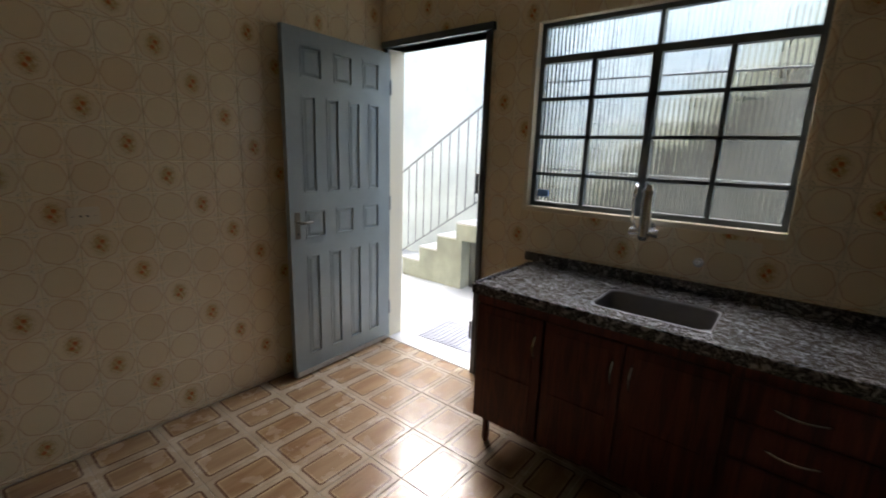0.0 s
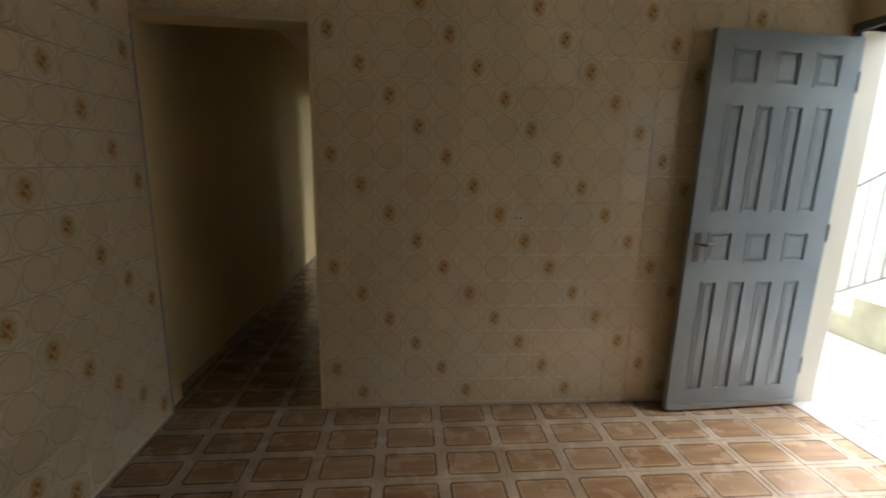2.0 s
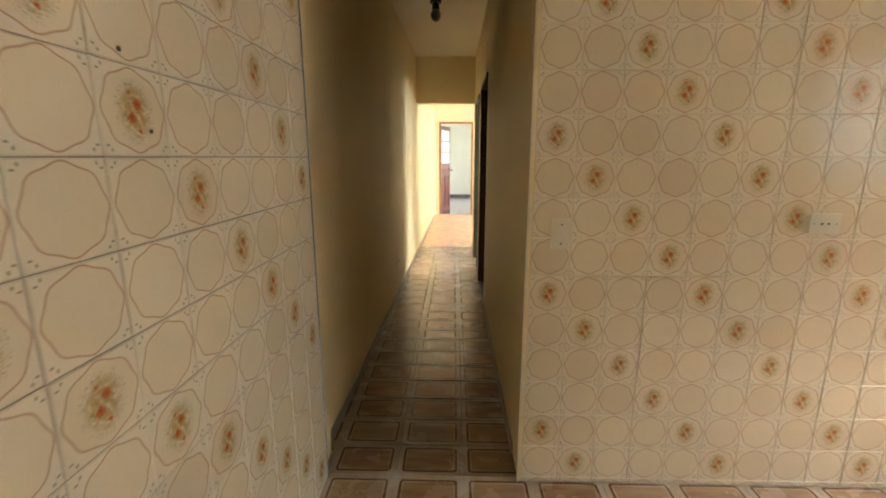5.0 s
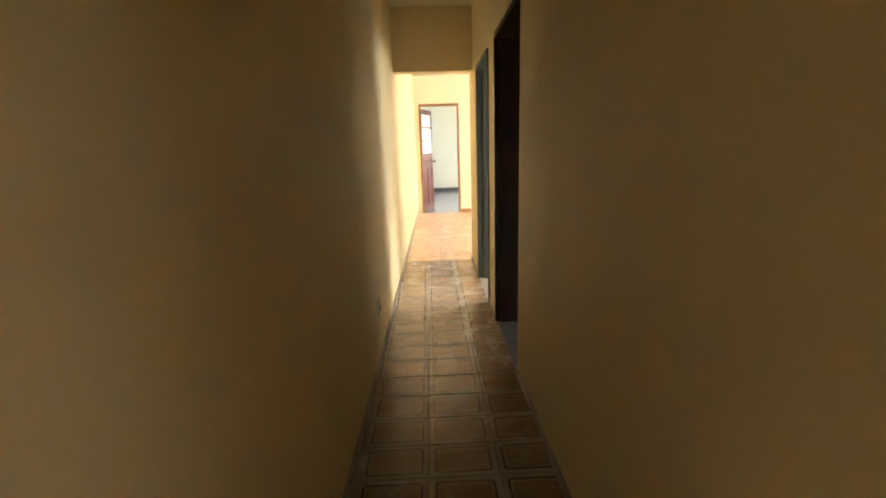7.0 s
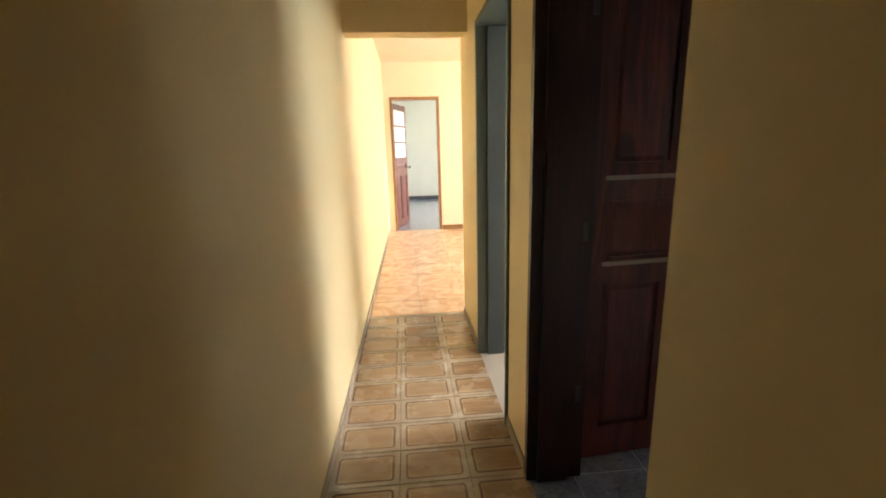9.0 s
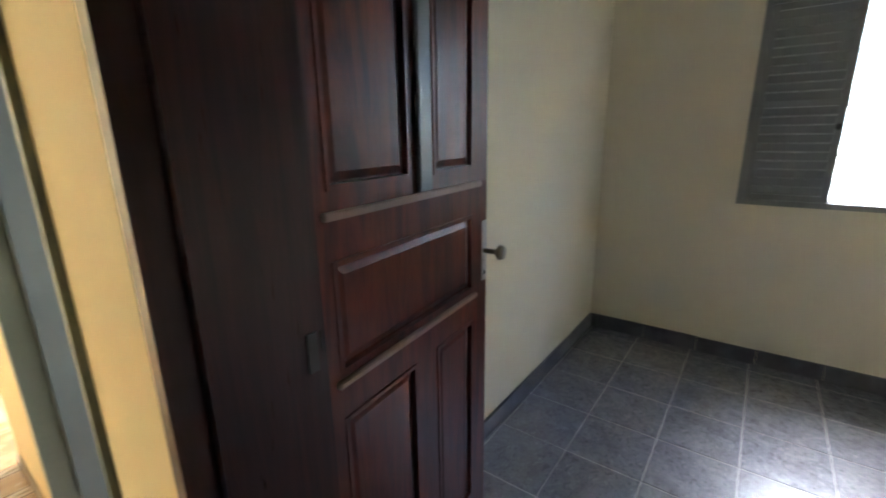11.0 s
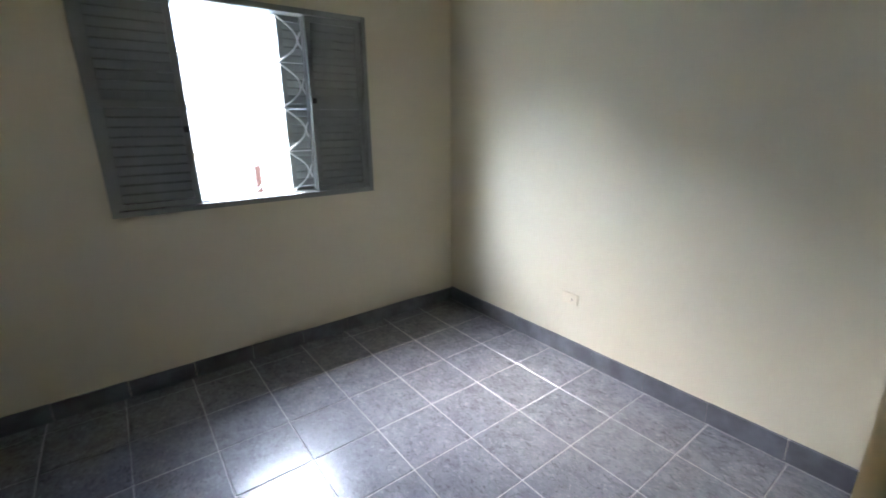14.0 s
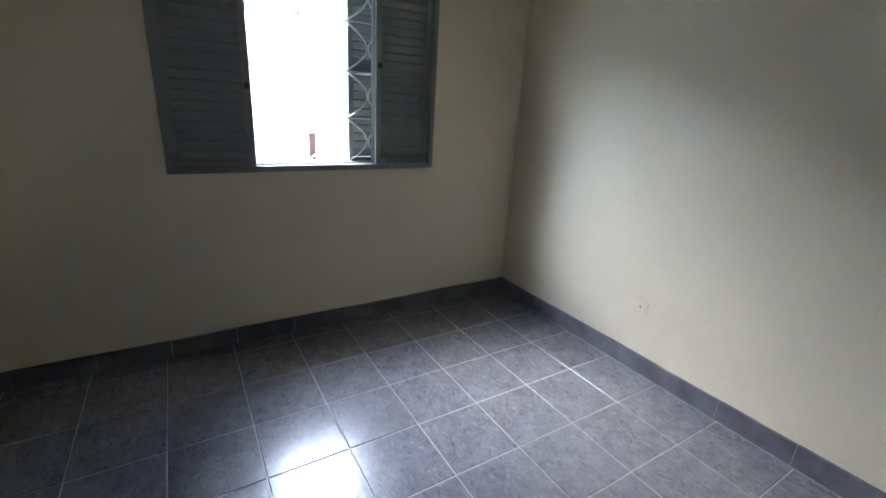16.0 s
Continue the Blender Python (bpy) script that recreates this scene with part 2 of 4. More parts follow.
CREAM = wall_paint("cream_paint", (0.66, 0.61, 0.47))
YELLOW = wall_paint("yellow_paint", (0.81, 0.65, 0.37))
# Paler copy of the corridor's yellow: the living room's brighter light put into colour.
YELLOW_LIT = wall_paint("lit_yellow_paint", (0.83, 0.74, 0.54))
CEILING = wall_paint("ceiling_paint", (0.72, 0.64, 0.48))
PALE = wall_paint("pale_green_paint", (0.74, 0.77, 0.7))
GROUT = plain("grout", (0.3, 0.26, 0.22), 0.85)
GROUT_PALE = plain("pale_grout", (0.4, 0.35, 0.29), 0.85)
SLATE_GROUT = plain("slate_grout", (0.4, 0.39, 0.38), 0.85)
TILE, TILE_FLOWER = wall_tile("cream_tile", False), wall_tile("flower_tile", True)
FLOOR, SLATE, SWIRL = floor_tile("brown_floor_tile"), slate_tile("slate_floor_tile"), swirl_tile("orange_floor_tile")
SKIRT = plain("slate_skirting", (0.12, 0.125, 0.145), 0.35, vary=0.35, grain=40, large=6)
SKIRT_BEIGE = plain("beige_skirting", (0.36, 0.28, 0.2), 0.45, vary=0.3)
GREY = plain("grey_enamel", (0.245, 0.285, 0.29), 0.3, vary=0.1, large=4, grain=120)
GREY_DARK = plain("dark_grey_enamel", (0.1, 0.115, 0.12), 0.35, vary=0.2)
FRAME_GREEN = plain("grey_green_enamel", (0.12, 0.14, 0.125), 0.4, vary=0.15)
SHUTTER = plain("shutter_enamel", (0.2, 0.215, 0.205), 0.4, vary=0.15)
MAHOGANY = wood("mahogany", (0.036, 0.006, 0.0035), (0.12, 0.022, 0.009), 0.34, axis=(7, 7, 0.7), coat=0.08)
DARKWOOD = wood("dark_stained_wood", (0.016, 0.004, 0.0035), (0.042, 0.009, 0.006))
CABINET = wood("cabinet_wood", (0.055, 0.012, 0.007), (0.135, 0.032, 0.016), 0.4)
PINE = wood("pine_trim", (0.26, 0.12, 0.05), (0.4, 0.2, 0.09), 0.4)
WORN = plain("worn_wood_edge", (0.3, 0.2, 0.16), 0.5, vary=0.3)
GRANITE = granite("grey_granite")
STEEL = plain("brushed_steel", (0.45, 0.46, 0.47), 0.3, 1.0, 0.12)
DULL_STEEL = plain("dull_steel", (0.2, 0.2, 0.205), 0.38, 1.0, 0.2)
CHROME = plain("chrome", (0.8, 0.8, 0.82), 0.1, 1.0, 0.05, relief=0.0001)
BRASS_DARK = plain("tarnished_metal", (0.2, 0.18, 0.15), 0.35, 1.0, 0.3)
PLASTIC = plain("ivory_plastic", (0.68, 0.61, 0.46), 0.35, vary=0.06, relief=0.0001)
WHITE = plain("white_plastic", (0.82, 0.8, 0.75), 0.35, vary=0.05, relief=0.0001)
DARK_IRON = plain("dark_iron", (0.05, 0.045, 0.045), 0.45, 0.6, 0.3)
BLACK = plain("black_plastic", (0.02, 0.02, 0.02), 0.4)
GLASS = fluted_glass("fluted_glass")
CONCRETE = plain("concrete", (0.68, 0.66, 0.62), 0.85, vary=0.25, grain=35, large=1.3, relief=0.003)
PLASTER = plain("weathered_whitewash", (0.72, 0.76, 0.72), 0.9, vary=0.2, grain=18, large=1.1, relief=0.006)
STAIR = plain("mossy_cement", (0.4, 0.41, 0.32), 0.9, vary=0.3, grain=22, large=1.6, relief=0.005)
# Dark tone stands for the shade under the yard stairs.
SHADE_CEMENT = plain("shade_cement", (0.13, 0.13, 0.12), 0.9, vary=0.45, grain=16, large=2.2, relief=0.005, stretch=(1, 1, 0.3))
IRON = plain("painted_iron", (0.2, 0.21, 0.21), 0.5, 0.3)
RUST = plain("rusty_post", (0.05, 0.018, 0.013), 0.8, vary=0.4, grain=50, large=9)
WHITE_IRON = plain("white_iron", (0.7, 0.72, 0.72), 0.4, vary=0.12)
RUBBER = plain("doormat_rubber", (0.4, 0.4, 0.42), 0.95, vary=0.3, grain=160, relief=0.004)
SOIL = plain("ground_cement", (0.5, 0.48, 0.44), 0.9, vary=0.3, grain=25, large=0.8, relief=0.003)
STICKER = plain("blue_sticker", (0.12, 0.25, 0.55), 0.5, vary=0.2)


# ---- building blocks ----
def box(bm, x0, y0, z0, x1, y1, z1):
    x0, x1, y0, y1, z0, z1 = min(x0, x1), max(x0, x1), min(y0, y1), max(y0, y1), min(z0, z1), max(z0, z1)
    v = [bm.verts.new((x, y, z)) for z in (z0, z1) for y in (y0, y1) for x in (x0, x1)]
    for f in ((0, 2, 3, 1), (4, 5, 7, 6), (0, 1, 5, 4), (2, 6, 7, 3), (0, 4, 6, 2), (1, 3, 7, 5)):
        bm.faces.new([v[i] for i in f])
    return v


def rod(bm, a, b, r, sides=10, r2=None):
    a, b = Vector(a), Vector(b)
    q = (b - a).to_track_quat("Z", "Y")
    rings = []
    for p, rad in ((a, r), (b, r if r2 is None else r2)):
        rings.append([bm.verts.new(p + q @ Vector((rad * math.cos(2 * math.pi * i / sides), rad * math.sin(2 * math.pi * i / sides), 0))) for i in range(sides)])
    for i in range(sides):
        j = (i + 1) % sides
        bm.faces.new((rings[0][i], rings[0][j], rings[1][j], rings[1][i]))
    bm.faces.new(rings[0][::-1])
    bm.faces.new(rings[1])


def tube(bm, pts, r, sides=8):
    """A round bar along a smooth line of points."""
    pts = [Vector(p) for p in pts]
    rings, up = [], None
    for i, p in enumerate(pts):
        d = (pts[min(i + 1, len(pts) - 1)] - pts[max(i - 1, 0)]).normalized()
        side = d.cross(Vector((1, 0.13, 0.07)) if up is None else up).normalized()
        up = side.cross(d).normalized() if up is None else up
        w = d.cross(side)
        rings.append([bm.verts.new(p + r * (math.cos(2 * math.pi * k / sides) * side + math.sin(2 * math.pi * k / sides) * w)) for k in range(sides)])
    for a, b in zip(rings, rings[1:]):
        for k in range(sides):
            j = (k + 1) % sides
            bm.faces.new((a[k], a[j], b[j], b[k]))
    bm.faces.new(rings[0][::-1])
    bm.faces.new(rings[-1])


def mesh_of(name, bm, mat, bevel=0.0, smooth=False):
    if bevel:
        bmesh.ops.bevel(bm, geom=bm.edges[:], offset=bevel, segments=2, affect="EDGES", clamp_overlap=True)
    bmesh.ops.recalc_face_normals(bm, faces=bm.faces[:])
    me = bpy.data.meshes.new(name)
    bm.to_mesh(me)
    bm.free()
    me.materials.append(mat)
    if smooth:
        for f in me.polygons:
            f.use_smooth = True
    return me


def part(name, bm, mat, parent=None, label="", bevel=0.0, smooth=False):
    ob = new(name, mesh_of(name, bm, mat, bevel, smooth))
    ob.parent = parent
    return tagged(ob, label)


def block(name, dims, mat, parent=None, label="", bevel=0.0):
    bm = bmesh.new()
    box(bm, *dims)
    return part(name, bm, mat, parent, label, bevel)


def thing(name, m, label, category, group=""):
    ob = new(name)
    ob.matrix_world = m
    ob.empty_display_size = 0.1
    return tagged(ob, label, category, group)


def cut(bm, a0, a1, z0, z1, holes, put):
    """Fills a rectangle but for its holes with butted blocks."""
    xs = sorted({a0, a1, *[v for h in holes for v in h[:2] if a0 < v < a1]})
    zs = sorted({z0, z1, *[v for h in holes for v in h[2:] if z0 < v < z1]})
    for xa, xb in zip(xs, xs[1:]):
        for za, zb in zip(zs, zs[1:]):
            cx, cz = (xa + xb) / 2, (za + zb) / 2
            if not any(h[0] < cx < h[1] and h[2] < cz < h[3] for h in holes):
                put(xa, xb, za, zb)


def weld(bm):
    """Butted blocks become one body: inner faces go, shared corners join."""
    seen = {}
    for f in bm.faces:
        seen.setdefault(tuple(sorted(tuple(round(c, 4) for c in q.co) for q in f.verts)), []).append(f)
    bmesh.ops.delete(bm, geom=[f for fs in seen.values() if len(fs) > 1 for f in fs], context="FACES_ONLY")
    bmesh.ops.remove_doubles(bm, verts=bm.verts[:], dist=0.0002)
    return bm


H = 2.68


def wall_along_y(name, x0, x1, y0, y1, mat, holes=(), z0=0.0, z1=H, label="painted plaster wall"):
    bm = bmesh.new()
    cut(bm, y0, y1, z0, z1, holes, lambda a, b, c, d: box(bm, x0, a, c, x1, b, d))
    return tagged(part(name, weld(bm), mat), label, "wall", kind="structure")


def wall_along_x(name, y0, y1, x0, x1, mat, holes=(), z0=0.0, z1=H, label="painted plaster wall"):
    bm = bmesh.new()
    cut(bm, x0, x1, z0, z1, holes, lambda a, b, c, d: box(bm, a, y0, c, b, y1, d))
    return tagged(part(name, weld(bm), mat), label, "wall", kind="structure")


def slab(name, x0, x1, y0, y1, z0, z1, mat, label, category):
    return tagged(block(name, (x0, y0, z0, x1, y1, z1), mat), label, category, kind="structure")


# ---- large structure ----
XK = 3.65            # kitchen wall with the door and the window
WR = 0.817           # corridor, right wall
XB0, XB1, YB0, YB1 = 1.028, 3.606, 0.541, 3.391  # bedroom

ground = slab("ground", -60, 60, -60, 60, -0.5, -0.12, SOIL, "worn grey cement ground round the house", "ground")
yard = slab("pavement", 3.8, 6.1, -6, 9, -0.119, -0.03, CONCRETE, "pale concrete yard pavement", "pavement")

# kitchen
wk_left = wall_along_y("wall_kitchen_left", -0.2, -0.003, -4.3, 0.0, GROUT, label="wall tiled with cream flowered tiles")
wk_front = wall_along_x("wall_kitchen_front", 0.003, 0.16, -0.2, 3.65, YELLOW, [(-0.03, WR, -1, 2.052)], label="cream tiled wall with an opening to the corridor")
wk_right = wall_along_y("wall_kitchen_right", XK + 0.003, XK + 0.15, -4.3, 0.16, CREAM, [(-0.87, -0.06, -1, 2.12), (-2.375, -1.168, 1.133, 2.12)], label="tiled wall with the back door and the window")
wk_back = wall_along_x("wall_kitchen_back", -4.45, -4.3, -0.2, XK + 0.15, CREAM)
slab("floor_kitchen_bed", -0.2, XK + 0.15, -4.45, 0.16, -0.118, -0.0025, GROUT_PALE, "pale grout bed of the kitchen floor", "floor")
slab("ceiling_kitchen", -0.2, XK + 0.15, -4.45, 0.16, H, H + 0.15, CEILING, "plain cream ceiling", "ceiling")

# corridor: its left wall runs slightly askew into the living room
bm = bmesh.new()
v = box(bm, -0.3, 0.16, 0, -0.06, 9.0, H)
for q in v:
    if q.co.x > -0.1 and q.co.y > 5:
        q.co.x = 0.08
tagged(part("wall_corridor_left", bm, YELLOW), "smooth yellow-cream plaster wall", "wall", kind="structure")
OPEN = [(2.259, 3.075, -1, 2.06), (3.413, 4.222, -1, 2.045)]
wall_along_y("wall_corridor_right", WR, 0.93, 0.16, 4.96, YELLOW, OPEN, label="yellow plaster wall with two door openings")
inner = wall_along_y("wall_bedroom_door", 0.93, XB0, 0.16, 4.96, CREAM, [(2.19, 3.075, -1, 2.06), OPEN[1]], label="cream bedroom wall round the doorway")
block("reveal", (0.931, 2.14, 0.0, XB0 + 0.004, 2.24, 2.06), CREAM, inner, "rounded plaster reveal", 0.022)
wall_along_x("lintel", 4.6, 4.75, -0.06, WR, YELLOW, z0=2.08, label="yellow plaster lintel over the corridor's end")
slab("floor_corridor_bed", -0.3, XB0, 0.16, 4.957, -0.118, -0.0025, GROUT_PALE, "pale grout bed of the corridor floor", "floor")
slab("ceiling_corridor", -0.3, XB0, 0.16, 4.96, H, H + 0.15, CEILING, "plain cream corridor ceiling", "ceiling")

# bedroom
wall_along_y("wall_bedroom_window", XB1, XB1 + 0.16, YB0 - 0.15, YB1 + 0.15, CREAM, [(1.225, 2.61, 0.965, 1.985)], label="cream wall with a louvred window")
wall_along_x("wall_bedroom_south", YB0 - 0.15, YB0, XB0, XB1, CREAM, label="plain cream bedroom wall")
wall_along_x("wall_bedroom_north", YB1, YB1 + 0.15, XB0, XB1, CREAM, label="plain cream bedroom wall")
slab("floor_bedroom_bed", XB0, XB1 + 0.16, YB0 - 0.15, YB1 + 0.15, -0.118, -0.002, SLATE_GROUT, "pale grout bed of the bedroom floor", "floor")
slab("ceiling_bedroom", XB0, XB1 + 0.16, 0.16, 4.96, H, H + 0.15, CEILING, "plain ceiling", "ceiling")

# small washroom behind the grey door
wall_along_y("wall_washroom_east", 2.8, 2.95, YB1 + 0.15, 4.96, PALE, [(3.65, 4.35, 1.35, 2.05)], label="pale wall with a small window opening")
wall_along_x("wall_washroom_north", 4.81, 4.96, XB0, 2.8, PALE, label="pale washroom wall")
slab("floor_washroom", XB0, 2.95, YB1 + 0.15, 4.96, -0.118, -0.004, SLATE, "grey washroom floor", "floor")

# living room and the room past it
wall_along_y("wall_living_east", 4.5, 4.65, 4.96, 9.0, YELLOW_LIT, [(5.6, 8.2, 0.9, 2.2)], label="yellow wall with a wide window opening")
wall_along_x("wall_living_south", 4.81, 4.957, 2.95, 4.65, YELLOW_LIT, label="plain yellow wall")
wall_along_x("wall_living_end", 8.827, 8.977, 0.06, 4.65, YELLOW_LIT, [(0.177, 0.97, -1, 2.16)], label="yellow end wall with a doorway")
slab("floor_living_bed", -0.3, 4.65, 4.957, 8.83, -0.118, -0.0025, GROUT_PALE, "pale grout bed of the living room floor", "floor")
slab("ceiling_living", -0.3, 4.65, 4.96, 8.98, H, H + 0.15, CEILING, "plain cream living room ceiling", "ceiling")
wall_along_x("wall_far_end", 13.5, 13.65, -0.5, 3.5, PALE, label="pale green-white end wall")
wall_along_y("wall_far_left", -0.5, -0.35, 8.98, 13.5, PALE, label="pale green-white wall")
wall_along_y("wall_far_right", 3.35, 3.5, 8.98, 13.5, PALE, [(10.2, 11.8, 1.0, 2.2)], label="pale wall with an added, unseen window opening")
slab("floor_far", -0.5, 3.5, 8.83, 13.65, -0.118, 0.0, SLATE, "grey floor of the far room", "floor")
slab("ceiling_far", -0.5, 3.5, 8.98, 13.65, H, H + 0.15, CEILING, "plain ceiling", "ceiling")
slab("baseboard_far", -0.35, 3.35, 13.485, 13.498, 0, 0.09, SKIRT, "dark grey skirting", "baseboard")

# yard: wall behind the stairs
slab("wall_yard", 6.1, 6.3, -8, 2.1, -0.12, 3.2, PLASTER, "tall weathered whitewashed yard wall", "wall")
# Out of view; its height is set to shape the bedroom's sky light.
slab("wall_yard_unseen", 6.1, 6.3, 2.1, 10, -0.12, 2.8, PLASTER, "unseen whitewashed yard wall, height set by the bedroom's light", "wall")
# Unseen overhang, added to keep the high sky out of the bedroom.
slab("eave", XB1 + 0.16, 4.16, 0.2, 3.7, 2.58, 2.68, CONCRETE, "unseen concrete eave that cuts high sky light at the bedroom window", "eave")


# ---- doors ----
def panel_leaf(w, h, t, cells, mat, parent, inset=0.009, raise_=0.005):
    """A panelled leaf in the local x-z plane, from x 0 to w, y 0 to t: a frame of stiles and rails and raised panels."""
    bm = bmesh.new()
    cut(bm, 0, w, 0, h, cells, lambda a, b, c, d: box(bm, a, 0, c, b, t, d))
    part("leaf_frame", weld(bm), mat, parent)
    for x0, x1, z0, z1 in cells:
        bm = bmesh.new()
        e = 0.016
        box(bm, x0, inset, z0, x1, t - inset, z1)
        for y, s in ((inset, -1), (t - inset, 1)):
            lo = [bm.verts.new((x, y, z)) for x, z in ((x0 + e, z0 + e), (x1 - e, z0 + e), (x1 - e, z1 - e), (x0 + e, z1 - e))]
            hi = [bm.verts.new((x, y + s * raise_, z)) for x, z in ((x0 + 2 * e, z0 + 2 * e), (x1 - 2 * e, z0 + 2 * e), (x1 - 2 * e, z1 - 2 * e), (x0 + 2 * e, z1 - 2 * e))]
            for i in range(4):
                j = (i + 1) % 4
                bm.faces.new((lo[i], lo[j], hi[j], hi[i]))
            bm.faces.new(hi)
        part("panel", bm, mat, parent)
        bm = bmesh.new()
        for y0, y1 in ((-0.003, inset), (t - inset, t + 0.003)):
            b = 0.011
            box(bm, x0, y0, z0, x0 + b, y1, z1)
            box(bm, x1 - b, y0, z0, x1, y1, z1)
            box(bm, x0 + b, y0, z0, x1 - b, y1, z0 + b)
            box(bm, x0 + b, y0, z1 - b, x1 - b, y1, z1)
        part("moulding", bm, mat, parent)


def lever_handle(parent, x, z, y, side, mat, reach=0.1):
    h = block("lock_plate", (x - 0.018, y, z - 0.1, x + 0.018, y + side * 0.004, z + 0.06), mat, parent, "narrow metal lock plate", 0.001)
    bm = bmesh.new()
    rod(bm, (x, y, z), (x, y + side * 0.05, z), 0.008)
    tube(bm, [(x, y + side * 0.048, z), (x + reach * 0.3, y + side * 0.052, z), (x + reach, y + side * 0.05, z + 0.004)], 0.008)
    part("lever", bm, mat, h, "metal lever", smooth=True)
    bm = bmesh.new()
    rod(bm, (x, y + side * 0.003, z - 0.07), (x, y + side * 0.0055, z - 0.07), 0.006)
    part("keyhole", bm, BLACK, h)


# back door: grey, standing open against the kitchen wall
d = Vector((3.64, -0.085)) - Vector((2.803, -0.126))
back_door = thing("back_door", pose(2.803, -0.126, 0.015, 0, 0, math.degrees(math.atan2(d.y, d.x))), "grey painted panelled back door standing open on the tiled floor", "door")
w, h = d.length, 2.068
cells = []
for row, count in (((0.12, 0.78), 4), ((0.885, 1.055), 3), ((1.16, 1.72), 4), ((1.81, 1.985), 3)):
    m0 = 0.11
    gap = 0.075 if count == 4 else 0.085
    cw = (w - 2 * m0 + 0.0 - gap * (count - 1)) / count
    for i in range(count):
        x0 = m0 + i * (cw + gap)
        cells.append((x0, x0 + cw, *row))
panel_leaf(w, h, 0.036, cells, GREY, back_door)
lever_handle(back_door, 0.05, 0.99, 0.0, -1, BRASS_DARK, 0.07)
block("sill_strip", (0.01, -0.006, 0.0, w - 0.01, -0.0005, 0.03), STEEL, back_door, "bright metal weather strip")
for hz in (0.25, 1.05, 1.85):
    bm = bmesh.new()
    rod(bm, (w + 0.004, 0.0, hz - 0.05), (w + 0.004, 0.0, hz + 0.05), 0.008)
    part("hinge", bm, STEEL, back_door)

bf = tagged(new("door_1"), "dark grey steel frame of the back door", "door frame", kind="structure")
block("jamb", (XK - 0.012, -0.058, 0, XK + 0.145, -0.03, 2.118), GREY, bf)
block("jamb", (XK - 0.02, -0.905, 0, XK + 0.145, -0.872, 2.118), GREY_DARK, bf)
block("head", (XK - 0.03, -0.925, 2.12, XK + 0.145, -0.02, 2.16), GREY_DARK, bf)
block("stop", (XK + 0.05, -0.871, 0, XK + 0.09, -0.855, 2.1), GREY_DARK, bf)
for hz in (0.25, 1.2):
    bm = bmesh.new()
    rod(bm, (XK - 0.028, -0.865, hz), (XK - 0.028, -0.865, hz + 0.12), 0.009)
    part("hinge", bm, IRON, bf)
block("threshold", (XK + 0.0, -0.87, -0.005, XK + 0.15, -0.06, 0.004), CONCRETE, bf)

# bedroom door: mahogany, open into the room
d = Vector((1.775, 3.19)) - Vector((1.03, 3.127))
leaf = thing("bedroom_door", pose(1.03, 3.127, 0.012, 0, 0, math.degrees(math.atan2(d.y, d.x))), "dark red mahogany panelled door standing open into the bedroom", "door")
w, h = d.length, 2.03
cells = [(0.1, 0.355, 1.25, 1.93), (0.45, 0.655, 1.25, 1.93), (0.1, 0.655, 0.888, 1.12), (0.1, 0.355, 0.14, 0.79), (0.45, 0.655, 0.14, 0.79)]
panel_leaf(w, h, 0.036, cells, MAHOGANY, leaf, 0.01, 0.006)
block("centre_strip", (0.377, -0.013, 1.217, 0.43, -0.0005, 2.0), GREY_DARK, leaf, "dark worn centre strip", 0.003)
for x0, x1, z in ((0.08, 0.69, 1.198), (0.085, 0.665, 0.865)):
    block("ledge", (x0, -0.014, z, x1, -0.0005, z + 0.016), WORN, leaf, "pale worn moulding ledge", 0.003)
plate = block("lock_plate", (w - 0.034, -0.004, 0.9, w - 0.004, -0.0005, 1.09), STEEL, leaf, "worn steel lock plate", 0.001)
bm = bmesh.new()
rod(bm, (w - 0.02, -0.003, 0.995), (w - 0.02, -0.045, 0.995), 0.008)
rod(bm, (w - 0.02, -0.045, 0.995), (w - 0.02, -0.055, 0.995), 0.012, 16, 0.024)
rod(bm, (w - 0.02, -0.055, 0.995), (w - 0.02, -0.068, 0.995), 0.024, 16, 0.02)
part("knob", bm, BRASS_DARK, plate, "round tarnished knob", smooth=True)
bm = bmesh.new()
rod(bm, (w - 0.02, -0.0035, 0.925), (w - 0.02, -0.006, 0.925), 0.006)
part("keyhole", bm, BLACK, plate)
bf = tagged(new("door_2"), "dark mahogany frame on the hinge side of the bedroom doorway", "door frame", kind="structure")
block("jamb", (WR - 0.012, 3.045, 0, XB0 + 0.006, 3.074, 2.04), DARKWOOD, bf)
block("head", (WR - 0.012, 2.262, 2.022, XB0 + 0.006, 3.044, 2.058), DARKWOOD, bf)
block("trim", (WR - 0.008, 3.0755, 0, WR - 0.001, 3.088, 2.06), PINE, bf, "thin pale wooden edge strip")
block("stop", (WR + 0.03, 3.03, 0, XB0 - 0.06, 3.0445, 2.02), DARKWOOD, bf)
for hz in (0.35, 1.0, 1.75):
    block("hinge", (XB0 - 0.03, 3.041, hz, XB0 - 0.012, 3.0445, hz + 0.065), DARK_IRON, bf, "tarnished hinge")

# strike hole broken into the plaster reveal
strike = thing("strike_plate", pose(0.997, 2.2415, 1.205), "bent metal strike plate in a chipped plaster reveal", "strike plate")
def oval(bm, cx, cz, a, b, y0, y1):
    ring = [[bm.verts.new((cx + a * math.cos(k * math.pi / 9), y, cz + b * math.sin(k * math.pi / 9))) for k in range(18)] for y in (y0, y1)]
    for k in range(18):
        bm.faces.new((ring[0][k], ring[0][(k + 1) % 18], ring[1][(k + 1) % 18], ring[1][k]))
    bm.faces.new(ring[1])
    bm.faces.new(ring[0][::-1])


